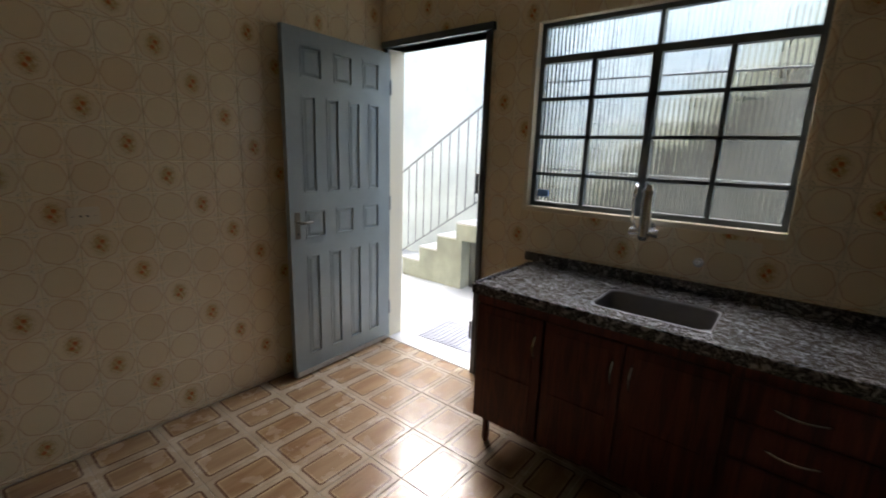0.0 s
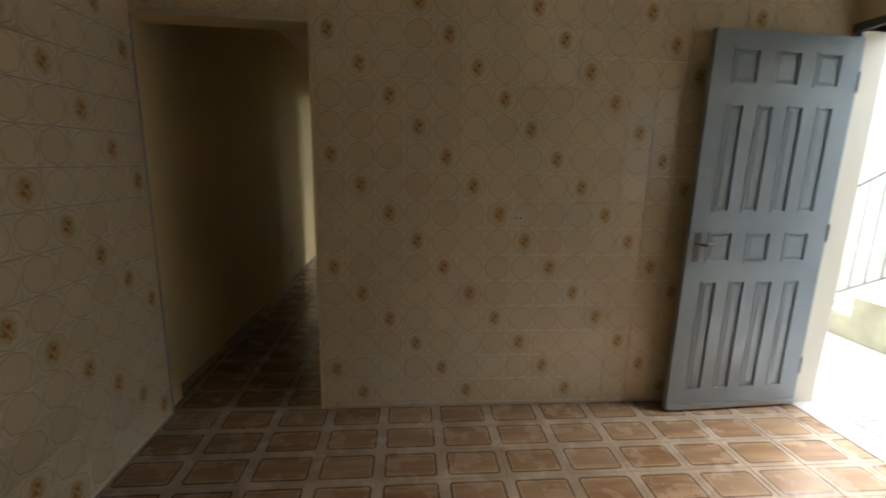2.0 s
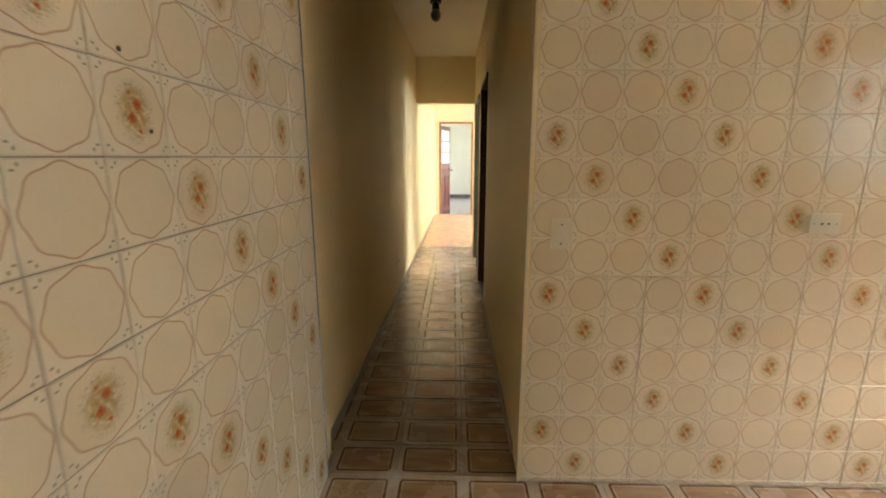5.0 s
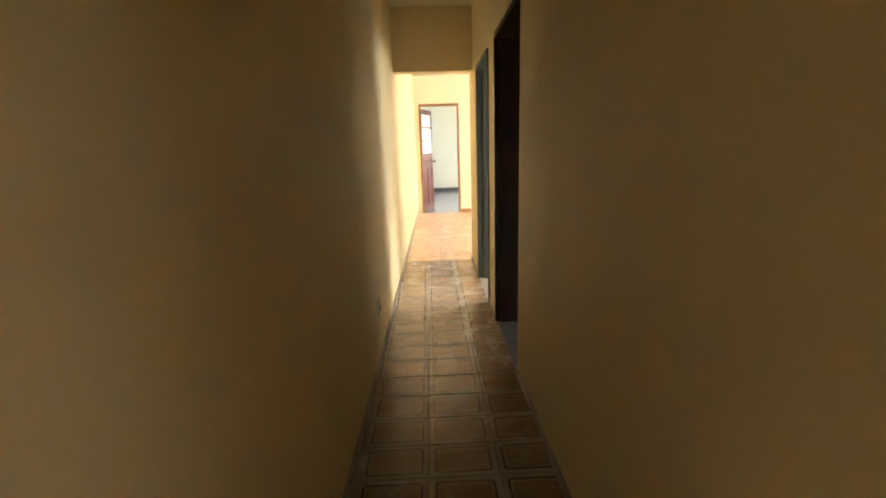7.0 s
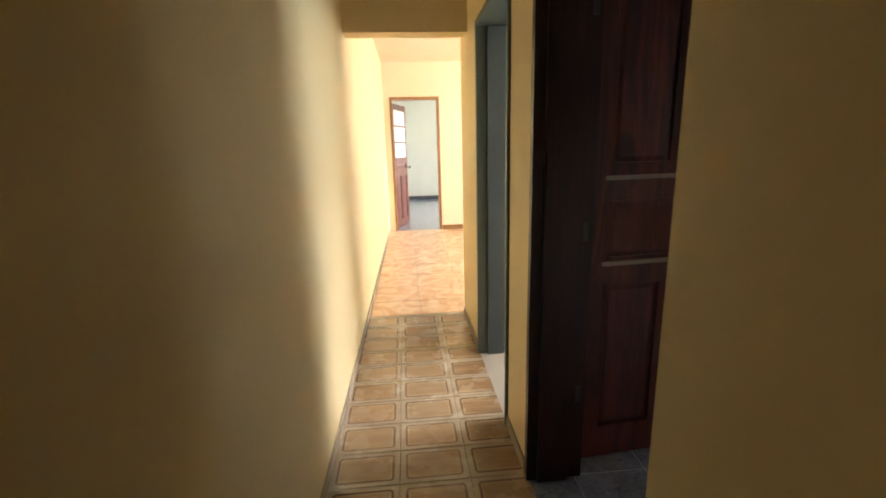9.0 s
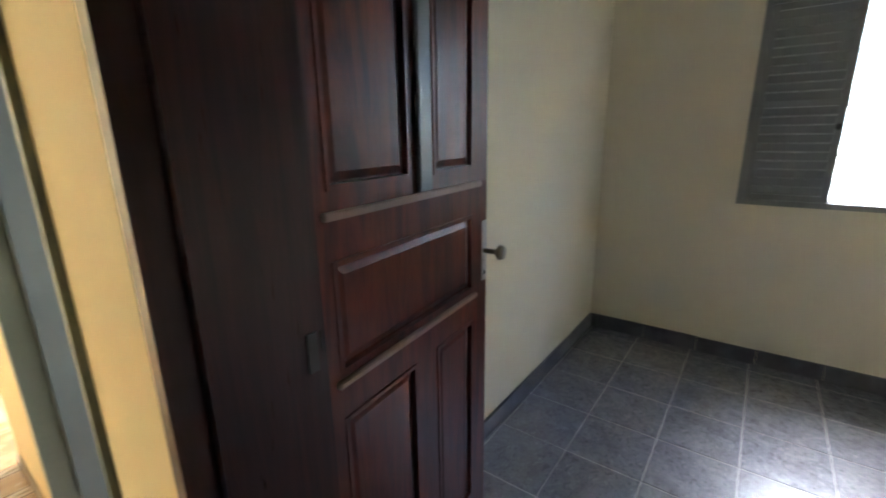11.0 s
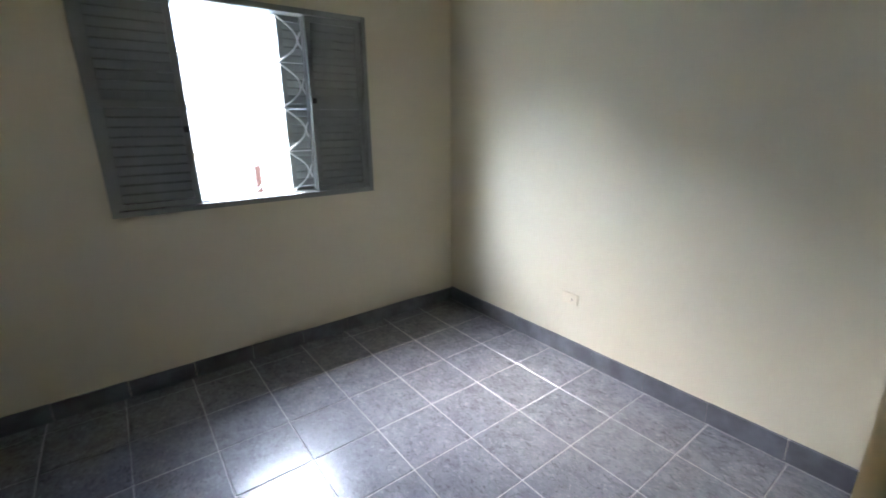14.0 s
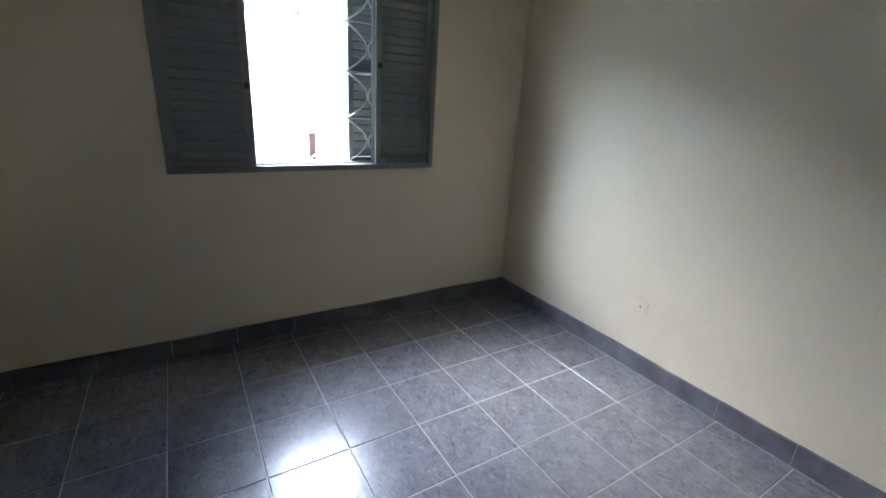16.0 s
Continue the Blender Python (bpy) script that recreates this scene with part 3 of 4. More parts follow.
bm = bmesh.new()
oval(bm, -0.002, 0, 0.006, 0.046, 0, 0.0015)
part("chipped_cavity", bm, BRASS_DARK, strike, "dark chipped cavity")
bm = bmesh.new()
oval(bm, 0.0008, 0.002, 0.0042, 0.04, 0.0016, 0.003)
part("plate", bm, PLASTIC, strike, "painted plate")
block("latch", (0.003, 0.0032, -0.012, 0.008, 0.006, 0.008), PINE, strike, "worn brown latch tab", 0.001)

# grey washroom door
wd = thing("washroom_door", pose(XB0 + 0.01, 4.2, 0.01, 0, 0, -8), "blue-grey painted metal door standing open into the washroom", "door")
panel_leaf(0.74, 2.0, 0.034, [(0.1, 0.64, 0.15, 0.85), (0.1, 0.64, 1.0, 1.85)], GREY, wd)
bf = tagged(new("door_3"), "grey enamelled steel frame of the washroom doorway", "door frame", kind="structure")
block("jamb", (WR - 0.014, 4.19, 0, XB0 - 0.02, 4.221, 2.04), FRAME_GREEN, bf)
block("stop", (WR + 0.05, 4.168, 0, XB0 - 0.06, 4.1895, 2.0), GREY_DARK, bf)
block("jamb", (WR - 0.014, 3.414, 0, XB0 - 0.02, 3.435, 2.04), FRAME_GREEN, bf)
block("head", (WR - 0.014, 3.4355, 2.012, XB0 - 0.02, 4.1895, 2.043), FRAME_GREEN, bf)

# far door past the living room
fd = thing("front_room_door", pose(0.2, 8.99, 0.01, 0, 0, 72), "red-brown wooden door with panes, open into the far room", "door")
panel_leaf(0.74, 2.08, 0.036, [(0.1, 0.34, 0.12, 0.9), (0.4, 0.64, 0.12, 0.9), (0.1, 0.64, 1.0, 1.1)], MAHOGANY, fd)
for i in range(2):
    for j in range(3):
        block("pane", (0.1 + i * 0.28, -0.004, 1.2 + j * 0.27, 0.36 + i * 0.28, -0.0005, 1.44 + j * 0.27), WHITE_IRON, fd, "bright pane")
bm = bmesh.new()
rod(bm, (0.69, 0, 1.02), (0.69, -0.05, 1.02), 0.01)
rod(bm, (0.69, -0.05, 1.02), (0.69, -0.075, 1.02), 0.024)
part("knob", bm, BRASS_DARK, fd)
bf = tagged(new("door_4"), "reddish wooden frame of the far doorway", "door frame", kind="structure")
block("jamb", (0.178, 8.81, 0, 0.215, 8.98, 2.12), PINE, bf)
block("jamb", (0.933, 8.81, 0, 0.969, 8.98, 2.12), PINE, bf)
block("head", (0.178, 8.81, 2.1205, 0.969, 8.98, 2.159), PINE, bf)


# ---- kitchen window ----
kw = tagged(new("window_1"), "dark steel window with fluted glass panes over the sink", "window", kind="structure")
y0, y1, z0, z1, xw = -2.375, -1.195, 1.16, 2.12, XK + 0.06
rows = (1.34, 1.539, 1.737)
trans, ym = 1.934, -1.785
yl, yr = (y1 + ym) / 2, (y0 + ym) / 2
fr = bmesh.new()
for a in ((y1 - 0.024, z0, y1, z1), (y0, z0, y0 + 0.024, z1), (y0 + 0.024, z0, y1 - 0.024, z0 + 0.026), (y0 + 0.024, z1 - 0.022, y1 - 0.024, z1)):
    box(fr, xw - 0.018, a[0], a[1], xw + 0.018, a[2], a[3])
part("window_frame", fr, GREY_DARK, kw)
block("transom", (xw - 0.024, y0 + 0.024, trans - 0.017, xw + 0.02, y1 - 0.024, trans + 0.017), GREY_DARK, kw)
block("mullion", (xw - 0.024, ym - 0.02, z0 + 0.026, xw + 0.02, ym + 0.02, trans - 0.017), GREY_DARK, kw)
block("mullion", (xw - 0.016, ym - 0.01, trans + 0.017, xw + 0.016, ym + 0.01, z1 - 0.022), GREY_DARK, kw)
for yy in (yl, yr):
    block("glazing_bar", (xw - 0.016, yy - 0.011, z0 + 0.026, xw + 0.014, yy + 0.011, trans - 0.017), GREY_DARK, kw)
spans = [(y0 + 0.024, yr - 0.011), (yr + 0.011, ym - 0.02), (ym + 0.02, yl - 0.011), (yl + 0.011, y1 - 0.024)]
for a, b in spans:
    for zz in rows:
        block("glazing_bar", (xw - 0.013, a, zz - 0.009, xw + 0.011, b, zz + 0.009), GREY_DARK, kw)
levels = [z0 + 0.026, *rows, trans - 0.017]
for a, b in spans:
    for c, e in zip(levels, levels[1:]):
        p = block("pane", (xw - 0.003, a, c + 0.004, xw + 0.001, b, e - 0.004), GLASS, kw)
        p.visible_shadow = False
for a, b in ((y0 + 0.024, ym - 0.01), (ym + 0.01, y1 - 0.024)):
    p = block("pane", (xw - 0.003, a, trans + 0.017, xw + 0.001, b, z1 - 0.022), GLASS, kw)
    p.visible_shadow = False
block("window_sill", (XK - 0.006, y0 + 0.001, z0 - 0.026, xw + 0.06, y1 + 0.026, z0 - 0.001), PLASTIC, kw, "white tiled sill")
block("reveal", (XK - 0.002, y1 + 0.001, z0 - 0.0005, xw + 0.06, y1 + 0.026, z1), PLASTIC, kw, "pale painted reveal")
latch = block("latch", (xw - 0.04, ym - 0.012, 1.5, xw - 0.0245, ym + 0.012, 1.66), GREY_DARK, kw, "dark iron latch", 0.003)
block("sticker", (xw - 0.0045, y1 - 0.1, 1.215, xw - 0.0035, y1 - 0.035, 1.25), STICKER, kw, "small blue sticker")

grid = thing("window_guard", pose(0, 0, 0), "thin iron guard rods outside the kitchen window", "guard")
for z in (1.36, 1.83):
    bm = bmesh.new()
    rod(bm, (XK + 0.13, y0 + 0.001, z - 0.01), (XK + 0.13, y1 - 0.001, z + 0.01), 0.005, 8)
    part("rod", bm, IRON, grid)

# ---- kitchen unit ----
CT = 0.85
YC0, YC1, XF = -3.1, -1.28, 3.03
top = thing("worktop", pose(0, 0, 0), "speckled grey granite worktop with a raised back on the wooden cabinet", "worktop")
bm = bmesh.new()
cut(bm, YC0, YC1, XF, XK - 0.002, [(-2.225, -1.79, 3.13, 3.43)], lambda a, b, c, e: box(bm, c, a, CT - 0.03, e, b, CT))
part("slab", weld(bm), GRANITE, top)
block("front_edge", (XF - 0.012, YC0, CT - 0.045, XF - 0.0005, YC1, CT + 0.004), GRANITE, top, "rounded front edge", 0.004)
block("side_lip", (XF, YC1 - 0.02, CT + 0.0005, XK - 0.09, YC1, CT + 0.008), GRANITE, top, "", 0.002)
block("upstand", (XK - 0.024, YC0, CT + 0.0005, XK - 0.002, YC1 + 0.06, CT + 0.046), GRANITE, top, "granite upstand", 0.003)

sink = thing("sink", pose(3.28, -2.0075, CT), "stainless steel sink bowl set into the granite worktop", "sink")
bm = bmesh.new()
def loop(hx, hy, r, z):
    out = []
    for cx, cy, a0 in ((hx - r, hy - r, 0), (-hx + r, hy - r, 90), (-hx + r, -hy + r, 180), (hx - r, -hy + r, 270)):
        for k in range(5):
            a = radians(a0 + 22.5 * k)
            out.append(bm.verts.new((cx + r * math.cos(a), cy + r * math.sin(a), z)))
    return out
loops = [loop(0.158, 0.226, 0.05, -0.002), loop(0.146, 0.213, 0.05, 0.002), loop(0.142, 0.209, 0.05, -0.012), loop(0.132, 0.2, 0.06, -0.12), loop(0.1, 0.165, 0.06, -0.14)]
for la, lb in zip(loops, loops[1:]):
    for k in range(20):
        bm.faces.new((la[k], la[(k + 1) % 20], lb[(k + 1) % 20], lb[k]))
bm.faces.new(loops[-1])
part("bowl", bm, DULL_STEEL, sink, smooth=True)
bm = bmesh.new()
rod(bm, (0, 0, -0.139), (0, 0, -0.134), 0.035, 16)
part("drain", bm, BLACK, sink)

unit = thing("sink_cabinet", pose(0, 0, 0), "reddish-brown wooden sink cabinet with doors and drawers on turned legs", "cabinet")
XC = 3.06
bm = bmesh.new()
box(bm, XC + 0.02, YC0 + 0.03, 0.15, XK - 0.015, -2.26, CT - 0.032)
box(bm, XC + 0.02, -2.26, 0.15, XK - 0.015, -1.755, 0.66)
box(bm, XC + 0.02, -1.755, 0.15, XK - 0.015, YC1 - 0.012, CT - 0.032)
part("body", bm, CABINET, unit)
block("frieze", (XC - 0.0, YC0 + 0.03, 0.755, XC + 0.0195, YC1 - 0.012, CT - 0.046), CABINET, unit, "", 0.002)


def arc_handle(parent, a, b, x):
    a, b = Vector((x, *a)), Vector((x, *b))
    pts = []
    for k in range(9):
        s = k / 8
        q = a.lerp(b, s)
        q.x -= 0.028 * math.sin(math.pi * s)
        pts.append(q)
    bm = bmesh.new()
    tube(bm, pts, 0.005)
    part("handle", bm, CHROME, parent, "curved chrome handle", smooth=True)


for ya, yb, hy in ((-1.635, -1.295, -1.605), (-1.967, -1.645, -1.935), (-2.31, -1.975, -2.005)):
    dr = block("door", (XC - 0.001, ya, 0.16, XC + 0.0185, yb, 0.748), CABINET, unit, "", 0.004)
    block("panel", (XC - 0.006, ya + 0.04, 0.46, XC - 0.0015, yb - 0.04, 0.715), CABINET, dr, "", 0.002)
    block("panel", (XC - 0.006, ya + 0.04, 0.2, XC - 0.0015, yb - 0.04, 0.43), CABINET, dr, "", 0.002)
    arc_handle(dr, (hy, 0.57), (hy, 0.68), XC - 0.003)
for za, zb in ((0.61, 0.748), (0.465, 0.6), (0.16, 0.455)):
    dr = block("drawer", (XC - 0.001, YC0 + 0.04, za, XC + 0.0185, -2.325, zb), CABINET, unit, "", 0.004)
    arc_handle(dr, (-2.575, (za + zb) / 2), (-2.43, (za + zb) / 2), XC - 0.003)
for x, y in ((XC + 0.06, YC1 - 0.06), (XC + 0.06, -2.2), (XC + 0.06, YC0 + 0.1), (XK - 0.1, YC1 - 0.06), (XK - 0.1, -2.2), (XK - 0.1, YC0 + 0.1)):
    bm = bmesh.new()
    rod(bm, (x, y, 0), (x, y, 0.03), 0.014, 12, 0.02)
    rod(bm, (x, y, 0.03), (x, y, 0.11), 0.02, 12, 0.017)
    rod(bm, (x, y, 0.11), (x, y, 0.151), 0.017, 12, 0.028)
    part("leg", bm, CABINET, unit, "turned wooden leg")

tap = thing("wall_tap", pose(XK, -1.86, 1.1), "chrome wall tap with an upright filter body below the window", "tap")
bm = bmesh.new()
rod(bm, (0, 0, 0.02), (-0.012, 0, 0.02), 0.03, 20)
rod(bm, (-0.012, 0, 0.02), (-0.1, 0, 0.02), 0.014, 14)
part("wall_flange", bm, CHROME, tap, smooth=False)
bm = bmesh.new()
rod(bm, (-0.1, 0, -0.01), (-0.1, 0, 0.19), 0.026, 20)
rod(bm, (-0.1, 0, 0.19), (-0.1, 0, 0.2), 0.032, 20)
rod(bm, (-0.1, 0, 0.2), (-0.1, 0, 0.225), 0.026, 20, 0.018)
rod(bm, (-0.1, 0, -0.03), (-0.1, 0, -0.01), 0.02, 20, 0.03)
part("filter_body", bm, CHROME, tap)
bm = bmesh.new()
tube(bm, [(-0.1, 0.03, 0.0), (-0.1, 0.055, 0.06), (-0.1, 0.06, 0.15), (-0.105, 0.055, 0.2), (-0.13, 0.045, 0.225), (-0.16, 0.04, 0.21), (-0.17, 0.04, 0.17)], 0.008)
part("spout", bm, CHROME, tap, smooth=True)
for sy in (-1, 1):
    bm = bmesh.new()
    rod(bm, (-0.1, 0, 0.005), (-0.1, sy * 0.055, 0.005), 0.013, 12)
    rod(bm, (-0.1, sy * 0.04, 0.005), (-0.1, sy * 0.062, 0.005), 0.02, 8)
    part("valve", bm, CHROME, tap)


# ---- plates on the walls ----
def wall_plate(name, m, w, h, label, category, marks, group="", mat=None):
    """A plate in the local x-z plane that faces -y."""
    t = thing(name, m, label, category, group)
    block("plate", (-w / 2, -0.01, -h / 2, w / 2, 0, h / 2), mat or PLASTIC, t, "", 0.003)
    for x, z, a, b, mark in marks:
        block("insert", (x - a, -0.013, z - b, x + a, -0.0095, z + b), mark, t, "", 0.001)
    return t


wall_plate("light_switch", pose(0.938, 0, 1.075), 0.075, 0.115, "ivory plastic light switch on the tiled wall", "switch", ((0, 0, 0.006, 0.018, PLASTIC), (0, 0.036, 0.003, 0.003, BLACK), (0, -0.036, 0.003, 0.003, BLACK)))
wall_plate("socket", pose(1.893, 0, 1.118), 0.115, 0.075, "ivory plastic socket on the tiled wall", "socket", ((-0.012, 0, 0.004, 0.004, BLACK), (0.012, 0, 0.004, 0.004, BLACK), (-0.04, 0, 0.002, 0.002, BLACK), (0.04, 0, 0.002, 0.002, BLACK)))
wall_plate("socket", pose(XK, -1.005, 1.127, 0, 0, -90), 0.085, 0.12, "ivory plastic socket beside the back door", "socket", ((0, 0.0, 0.02, 0.012, PLASTIC), (0, 0, 0.006, 0.003, BLACK)))
wall_plate("socket", pose(XK, -2.24, 1.08, 0, 0, -90), 0.13, 0.06, "grey-white socket plate under the kitchen window", "socket", ((0, 0, 0.012, 0.006, PLASTIC),))
wall_plate("socket", pose(2.455, YB0, 0.37, 0, 0, 180), 0.11, 0.07, "white plastic socket low on the bedroom wall", "socket", ((0.02, 0, 0.016, 0.016, PLASTIC), (0.02, 0.0, 0.005, 0.008, BLACK), (-0.025, 0, 0.004, 0.004, PLASTIC)))
wall_plate("socket", pose(2.0, YB1, 0.35), 0.07, 0.11, "pale socket low on the bedroom wall", "socket", ((0, 0, 0.01, 0.02, PLASTIC),), mat=WHITE)
wall_plate("socket", pose(-0.013, 2.5, 0.36, 0, 0, 90), 0.07, 0.11, "pale socket low on the corridor wall", "socket", ((0, 0, 0.01, 0.02, BLACK),))
pipe = thing("pipe_cap", pose(XK, -2.085, 0.988), "small round metal pipe cap in the tiles", "pipe cap")
bm = bmesh.new()
rod(bm, (0, 0, 0), (-0.008, 0, 0), 0.022, 18)
part("ring", bm, STEEL, pipe)
bm = bmesh.new()
rod(bm, (-0.008, 0, 0), (-0.011, 0, 0), 0.012, 14)
part("plug", bm, BLACK, pipe)

for y, z in ((-0.88, 1.525), (-0.83, 1.4)):
    plug = thing("wall_plug", pose(0.0, y, z), "small dark screw plug in a cream wall tile", "wall plug", "plugs in the left kitchen wall")
    bm = bmesh.new()
    rod(bm, (-0.002, 0, 0), (0.002, 0, 0), 0.004, 10)
    part("cap", bm, BLACK, plug)

# corridor ceiling lamp holder
lamp = thing("ceiling_lamp", pose(0.368, 2.49, H), "bare dark ceiling lamp holder with an unlit bulb", "lamp")
bm = bmesh.new()
rod(bm, (0, 0, 0), (0, 0, -0.02), 0.05, 18)
rod(bm, (0, 0, -0.02), (0, 0, -0.07), 0.03, 18, 0.034)
part("holder", bm, BLACK, lamp)
bm = bmesh.new()
bmesh.ops.create_uvsphere(bm, u_segments=16, v_segments=10, radius=0.045)
for q in bm.verts:
    q.co.z = q.co.z * 1.15 - 0.115
part("bulb", bm, IRON, lamp, "unlit dusty bulb", smooth=True)

# ---- bedroom window ----
bw = tagged(new("window_2"), "grey steel louvred window with its middle open", "window", kind="structure")
y0, y1, z0, z1 = 1.21, 2.625, 0.952, 1.998
x0, x1 = XB1 - 0.018, XB1 + 0.12
for nm, a in (("jamb", (y0, z0, y0 + 0.03, z1)), ("jamb", (y1 - 0.03, z0, y1, z1)), ("window_sill", (y0 + 0.03, z0, y1 - 0.03, z0 + 0.03)), ("head", (y0 + 0.03, z1 - 0.03, y1 - 0.03, z1))):
    block(nm, (x0, a[0], a[1], x0 + 0.0175, a[2], a[3]), SHUTTER, bw, "", 0.003)
    block(nm + "_inner", (x0 + 0.018, min(max(a[0], y0 + 0.016), y1 - 0.03), max(a[1], z0 + 0.016), x1, max(min(a[2], y1 - 0.016), y0 + 0.03), min(a[3], z1 - 0.014)), SHUTTER, bw)


def shutter(name, ya, yb, x, slats=20, mat=SHUTTER):
    s = part(name, (lambda b: (box(b, x, ya, z0 + 0.03, x + 0.022, ya + 0.03, z1 - 0.03), box(b, x, yb - 0.03, z0 + 0.03, x + 0.022, yb, z1 - 0.03),
                               box(b, x, ya + 0.03, z0 + 0.03, x + 0.022, yb - 0.03, z0 + 0.06), box(b, x, ya + 0.03, z1 - 0.06, x + 0.022, yb - 0.03, z1 - 0.03),
                               box(b, x, ya + 0.03, 1.468, x + 0.022, yb - 0.03, 1.5), b)[-1])(bmesh.new()), mat, bw, "grey louvred shutter panel")
    for lo, hi in ((z0 + 0.06, 1.468), (1.5, z1 - 0.06)):
        k = slats // 2
        for i in range(k):
            a = lo + (hi - lo) * i / k
            b = a + (hi - lo) / k
            bm = bmesh.new()
            t = 0.004
            pr = [(x + 0.002, b - 0.004), (x + 0.006, b + 0.004 if i < k - 1 else b - 0.001), (x + 0.021, a + 0.006), (x + 0.017, a + 0.001)]
            va = [bm.verts.new((px, ya + 0.03, pz)) for px, pz in pr]
            vb = [bm.verts.new((px, yb - 0.03, pz)) for px, pz in pr]
            for q in range(4):
                bm.faces.new((va[q], va[(q + 1) % 4], vb[(q + 1) % 4], vb[q]))
            bm.faces.new(va)
            bm.faces.new(vb[::-1])
            part("slat", bm, mat, s)
    return s


shutter("shutter", 2.233, y1 - 0.026, XB1 + 0.006)
shutter("shutter", y0 + 0.031, 1.58, XB1 + 0.006)
shutter("shutter", y0 + 0.031, 1.72, XB1 + 0.07)
shutter("shutter", 2.26, y1 - 0.026, XB1 + 0.07)
block("slide_rail", (XB1 + 0.03, 1.572, z0 + 0.031, XB1 + 0.05, 1.592, z1 - 0.031), STEEL, bw, "bright aluminium edge")
block("slide_rail", (XB1 + 0.03, 2.226, z0 + 0.031, XB1 + 0.05, 2.246, z1 - 0.031), STEEL, bw, "bright aluminium edge")
block("sill_track", (XB1 + 0.03, 1.5925, z0 + 0.0305, XB1 + 0.118, 2.2255, z0 + 0.04), STEEL, bw, "bright aluminium track")
for y in (1.562, 2.25):
    block("latch", (XB1 - 0.006, y - 0.012, 1.5 if y < 2 else 1.35, XB1 + 0.0055, y + 0.012, 1.53 if y < 2 else 1.38), BLACK, bw, "small dark latch", 0.002)

grille = thing("window_grille", pose(0, 0, 0), "white wrought iron window grille of interlaced wavy bars", "grille")
xg = XB1 + 0.056
z_lo, z_hi = z0 + 0.031, z1 - 0.031
per = (z_hi - z_lo) / 2.0
pitch = 0.25
centre = 1.735
zz = [z_lo + (z_hi - z_lo) * k / 56 for k in range(57)]
for i in range(-1, 4):
    for ph in (0, 1):
        pts = []
        for z in zz:
            yy = centre + pitch * i + (pitch / 2 - 0.003) * math.sin(2 * math.pi * (z - z_lo) / per + math.pi * ph)
            pts.append((xg + (0.004 if ph else -0.004), min(max(yy, y0 + 0.02), y1 - 0.02), z))
        bm = bmesh.new()
        tube(bm, pts, 0.0045, 6)
        part("wavy_bar", bm, WHITE_IRON, grille, smooth=True)
for k in range(1, 4):
    z = z_lo + per * k / 2
    bm = bmesh.new()
    rod(bm, (xg, y0 + 0.017, z), (xg, y1 - 0.017, z), 0.003, 6)
    part("cross_bar", bm, WHITE_IRON, grille)
    for i in range(-1, 4):
        yy = centre + pitch * i
        if y0 + 0.03 < yy < y1 - 0.03:
            block("clip", (xg - 0.011, yy - 0.005, z - 0.006, xg + 0.011, yy + 0.005, z + 0.006), WHITE_IRON, grille, "", 0.0015)


# ---- yard: stairs with a rail, doormat ----
stairs = thing("outdoor_stairs", pose(0, 0, 0), "mossy cement stairs climbing along the yard wall", "stairs")
XS0, XS1 = 5.12, 6.098
rise, going, ys = 0.172, 0.268, 1.22
for i in range(14):
    ya = ys - going * i
    zt = rise * (i + 1)
    z_lo = -0.029 if i < 3 else zt - 0.17
    block("step", (XS0, ya - going, z_lo, XS1, ya, zt - 0.0), STAIR, stairs)
    block("tread", (XS0 - 0.006, ya - going - 0.0, zt + 0.0005, XS1, ya + 0.01, zt + 0.02), CONCRETE, stairs, "pale worn tread", 0.003)
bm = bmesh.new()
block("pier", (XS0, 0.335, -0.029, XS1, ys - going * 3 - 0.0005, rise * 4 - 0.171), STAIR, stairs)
# Panel added below the flight; its dark colour is the shade there.
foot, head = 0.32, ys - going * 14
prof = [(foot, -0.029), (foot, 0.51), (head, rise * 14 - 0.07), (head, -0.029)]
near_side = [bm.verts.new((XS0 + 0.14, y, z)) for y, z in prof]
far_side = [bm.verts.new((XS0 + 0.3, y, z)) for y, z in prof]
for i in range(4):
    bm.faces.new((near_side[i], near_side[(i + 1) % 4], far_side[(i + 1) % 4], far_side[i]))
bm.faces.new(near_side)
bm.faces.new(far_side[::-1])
part("under_stair_shade", bm, SHADE_CEMENT, stairs, "cement panel under the flight, coloured dark for the shade there")
rail = thing("stair_rail", pose(0, 0, 0), "thin dark iron stair rail with plain uprights", "railing")
sl = rise / going
bm = bmesh.new()
tube(bm, [(XS0 + 0.03, 1.54 - 0.36 * k, 1.024 + 0.36 * k * sl) for k in range(12)], 0.011)
part("handrail", bm, IRON, rail, smooth=True)
bm = bmesh.new()
tube(bm, [(XS0 + 0.03, 1.3 - 0.36 * k, 0.23 + 0.36 * k * sl) for k in range(10)], 0.007)
part("bottom_rail", bm, IRON, rail, smooth=True)
for k in range(27):
    y = 1.28 - 0.118 * k
    bm = bmesh.new()
    rod(bm, (XS0 + 0.03, y, 0.23 + (1.3 - y) * sl), (XS0 + 0.03, y, 1.05 + (1.5 - y) * sl), 0.006, 6)
    part("upright", bm, IRON, rail)
block("newel", (XS0 + 0.005, 1.515, -0.03, XS0 + 0.055, 1.565, 1.03), RUST, rail, "rusty brown end post", 0.004)

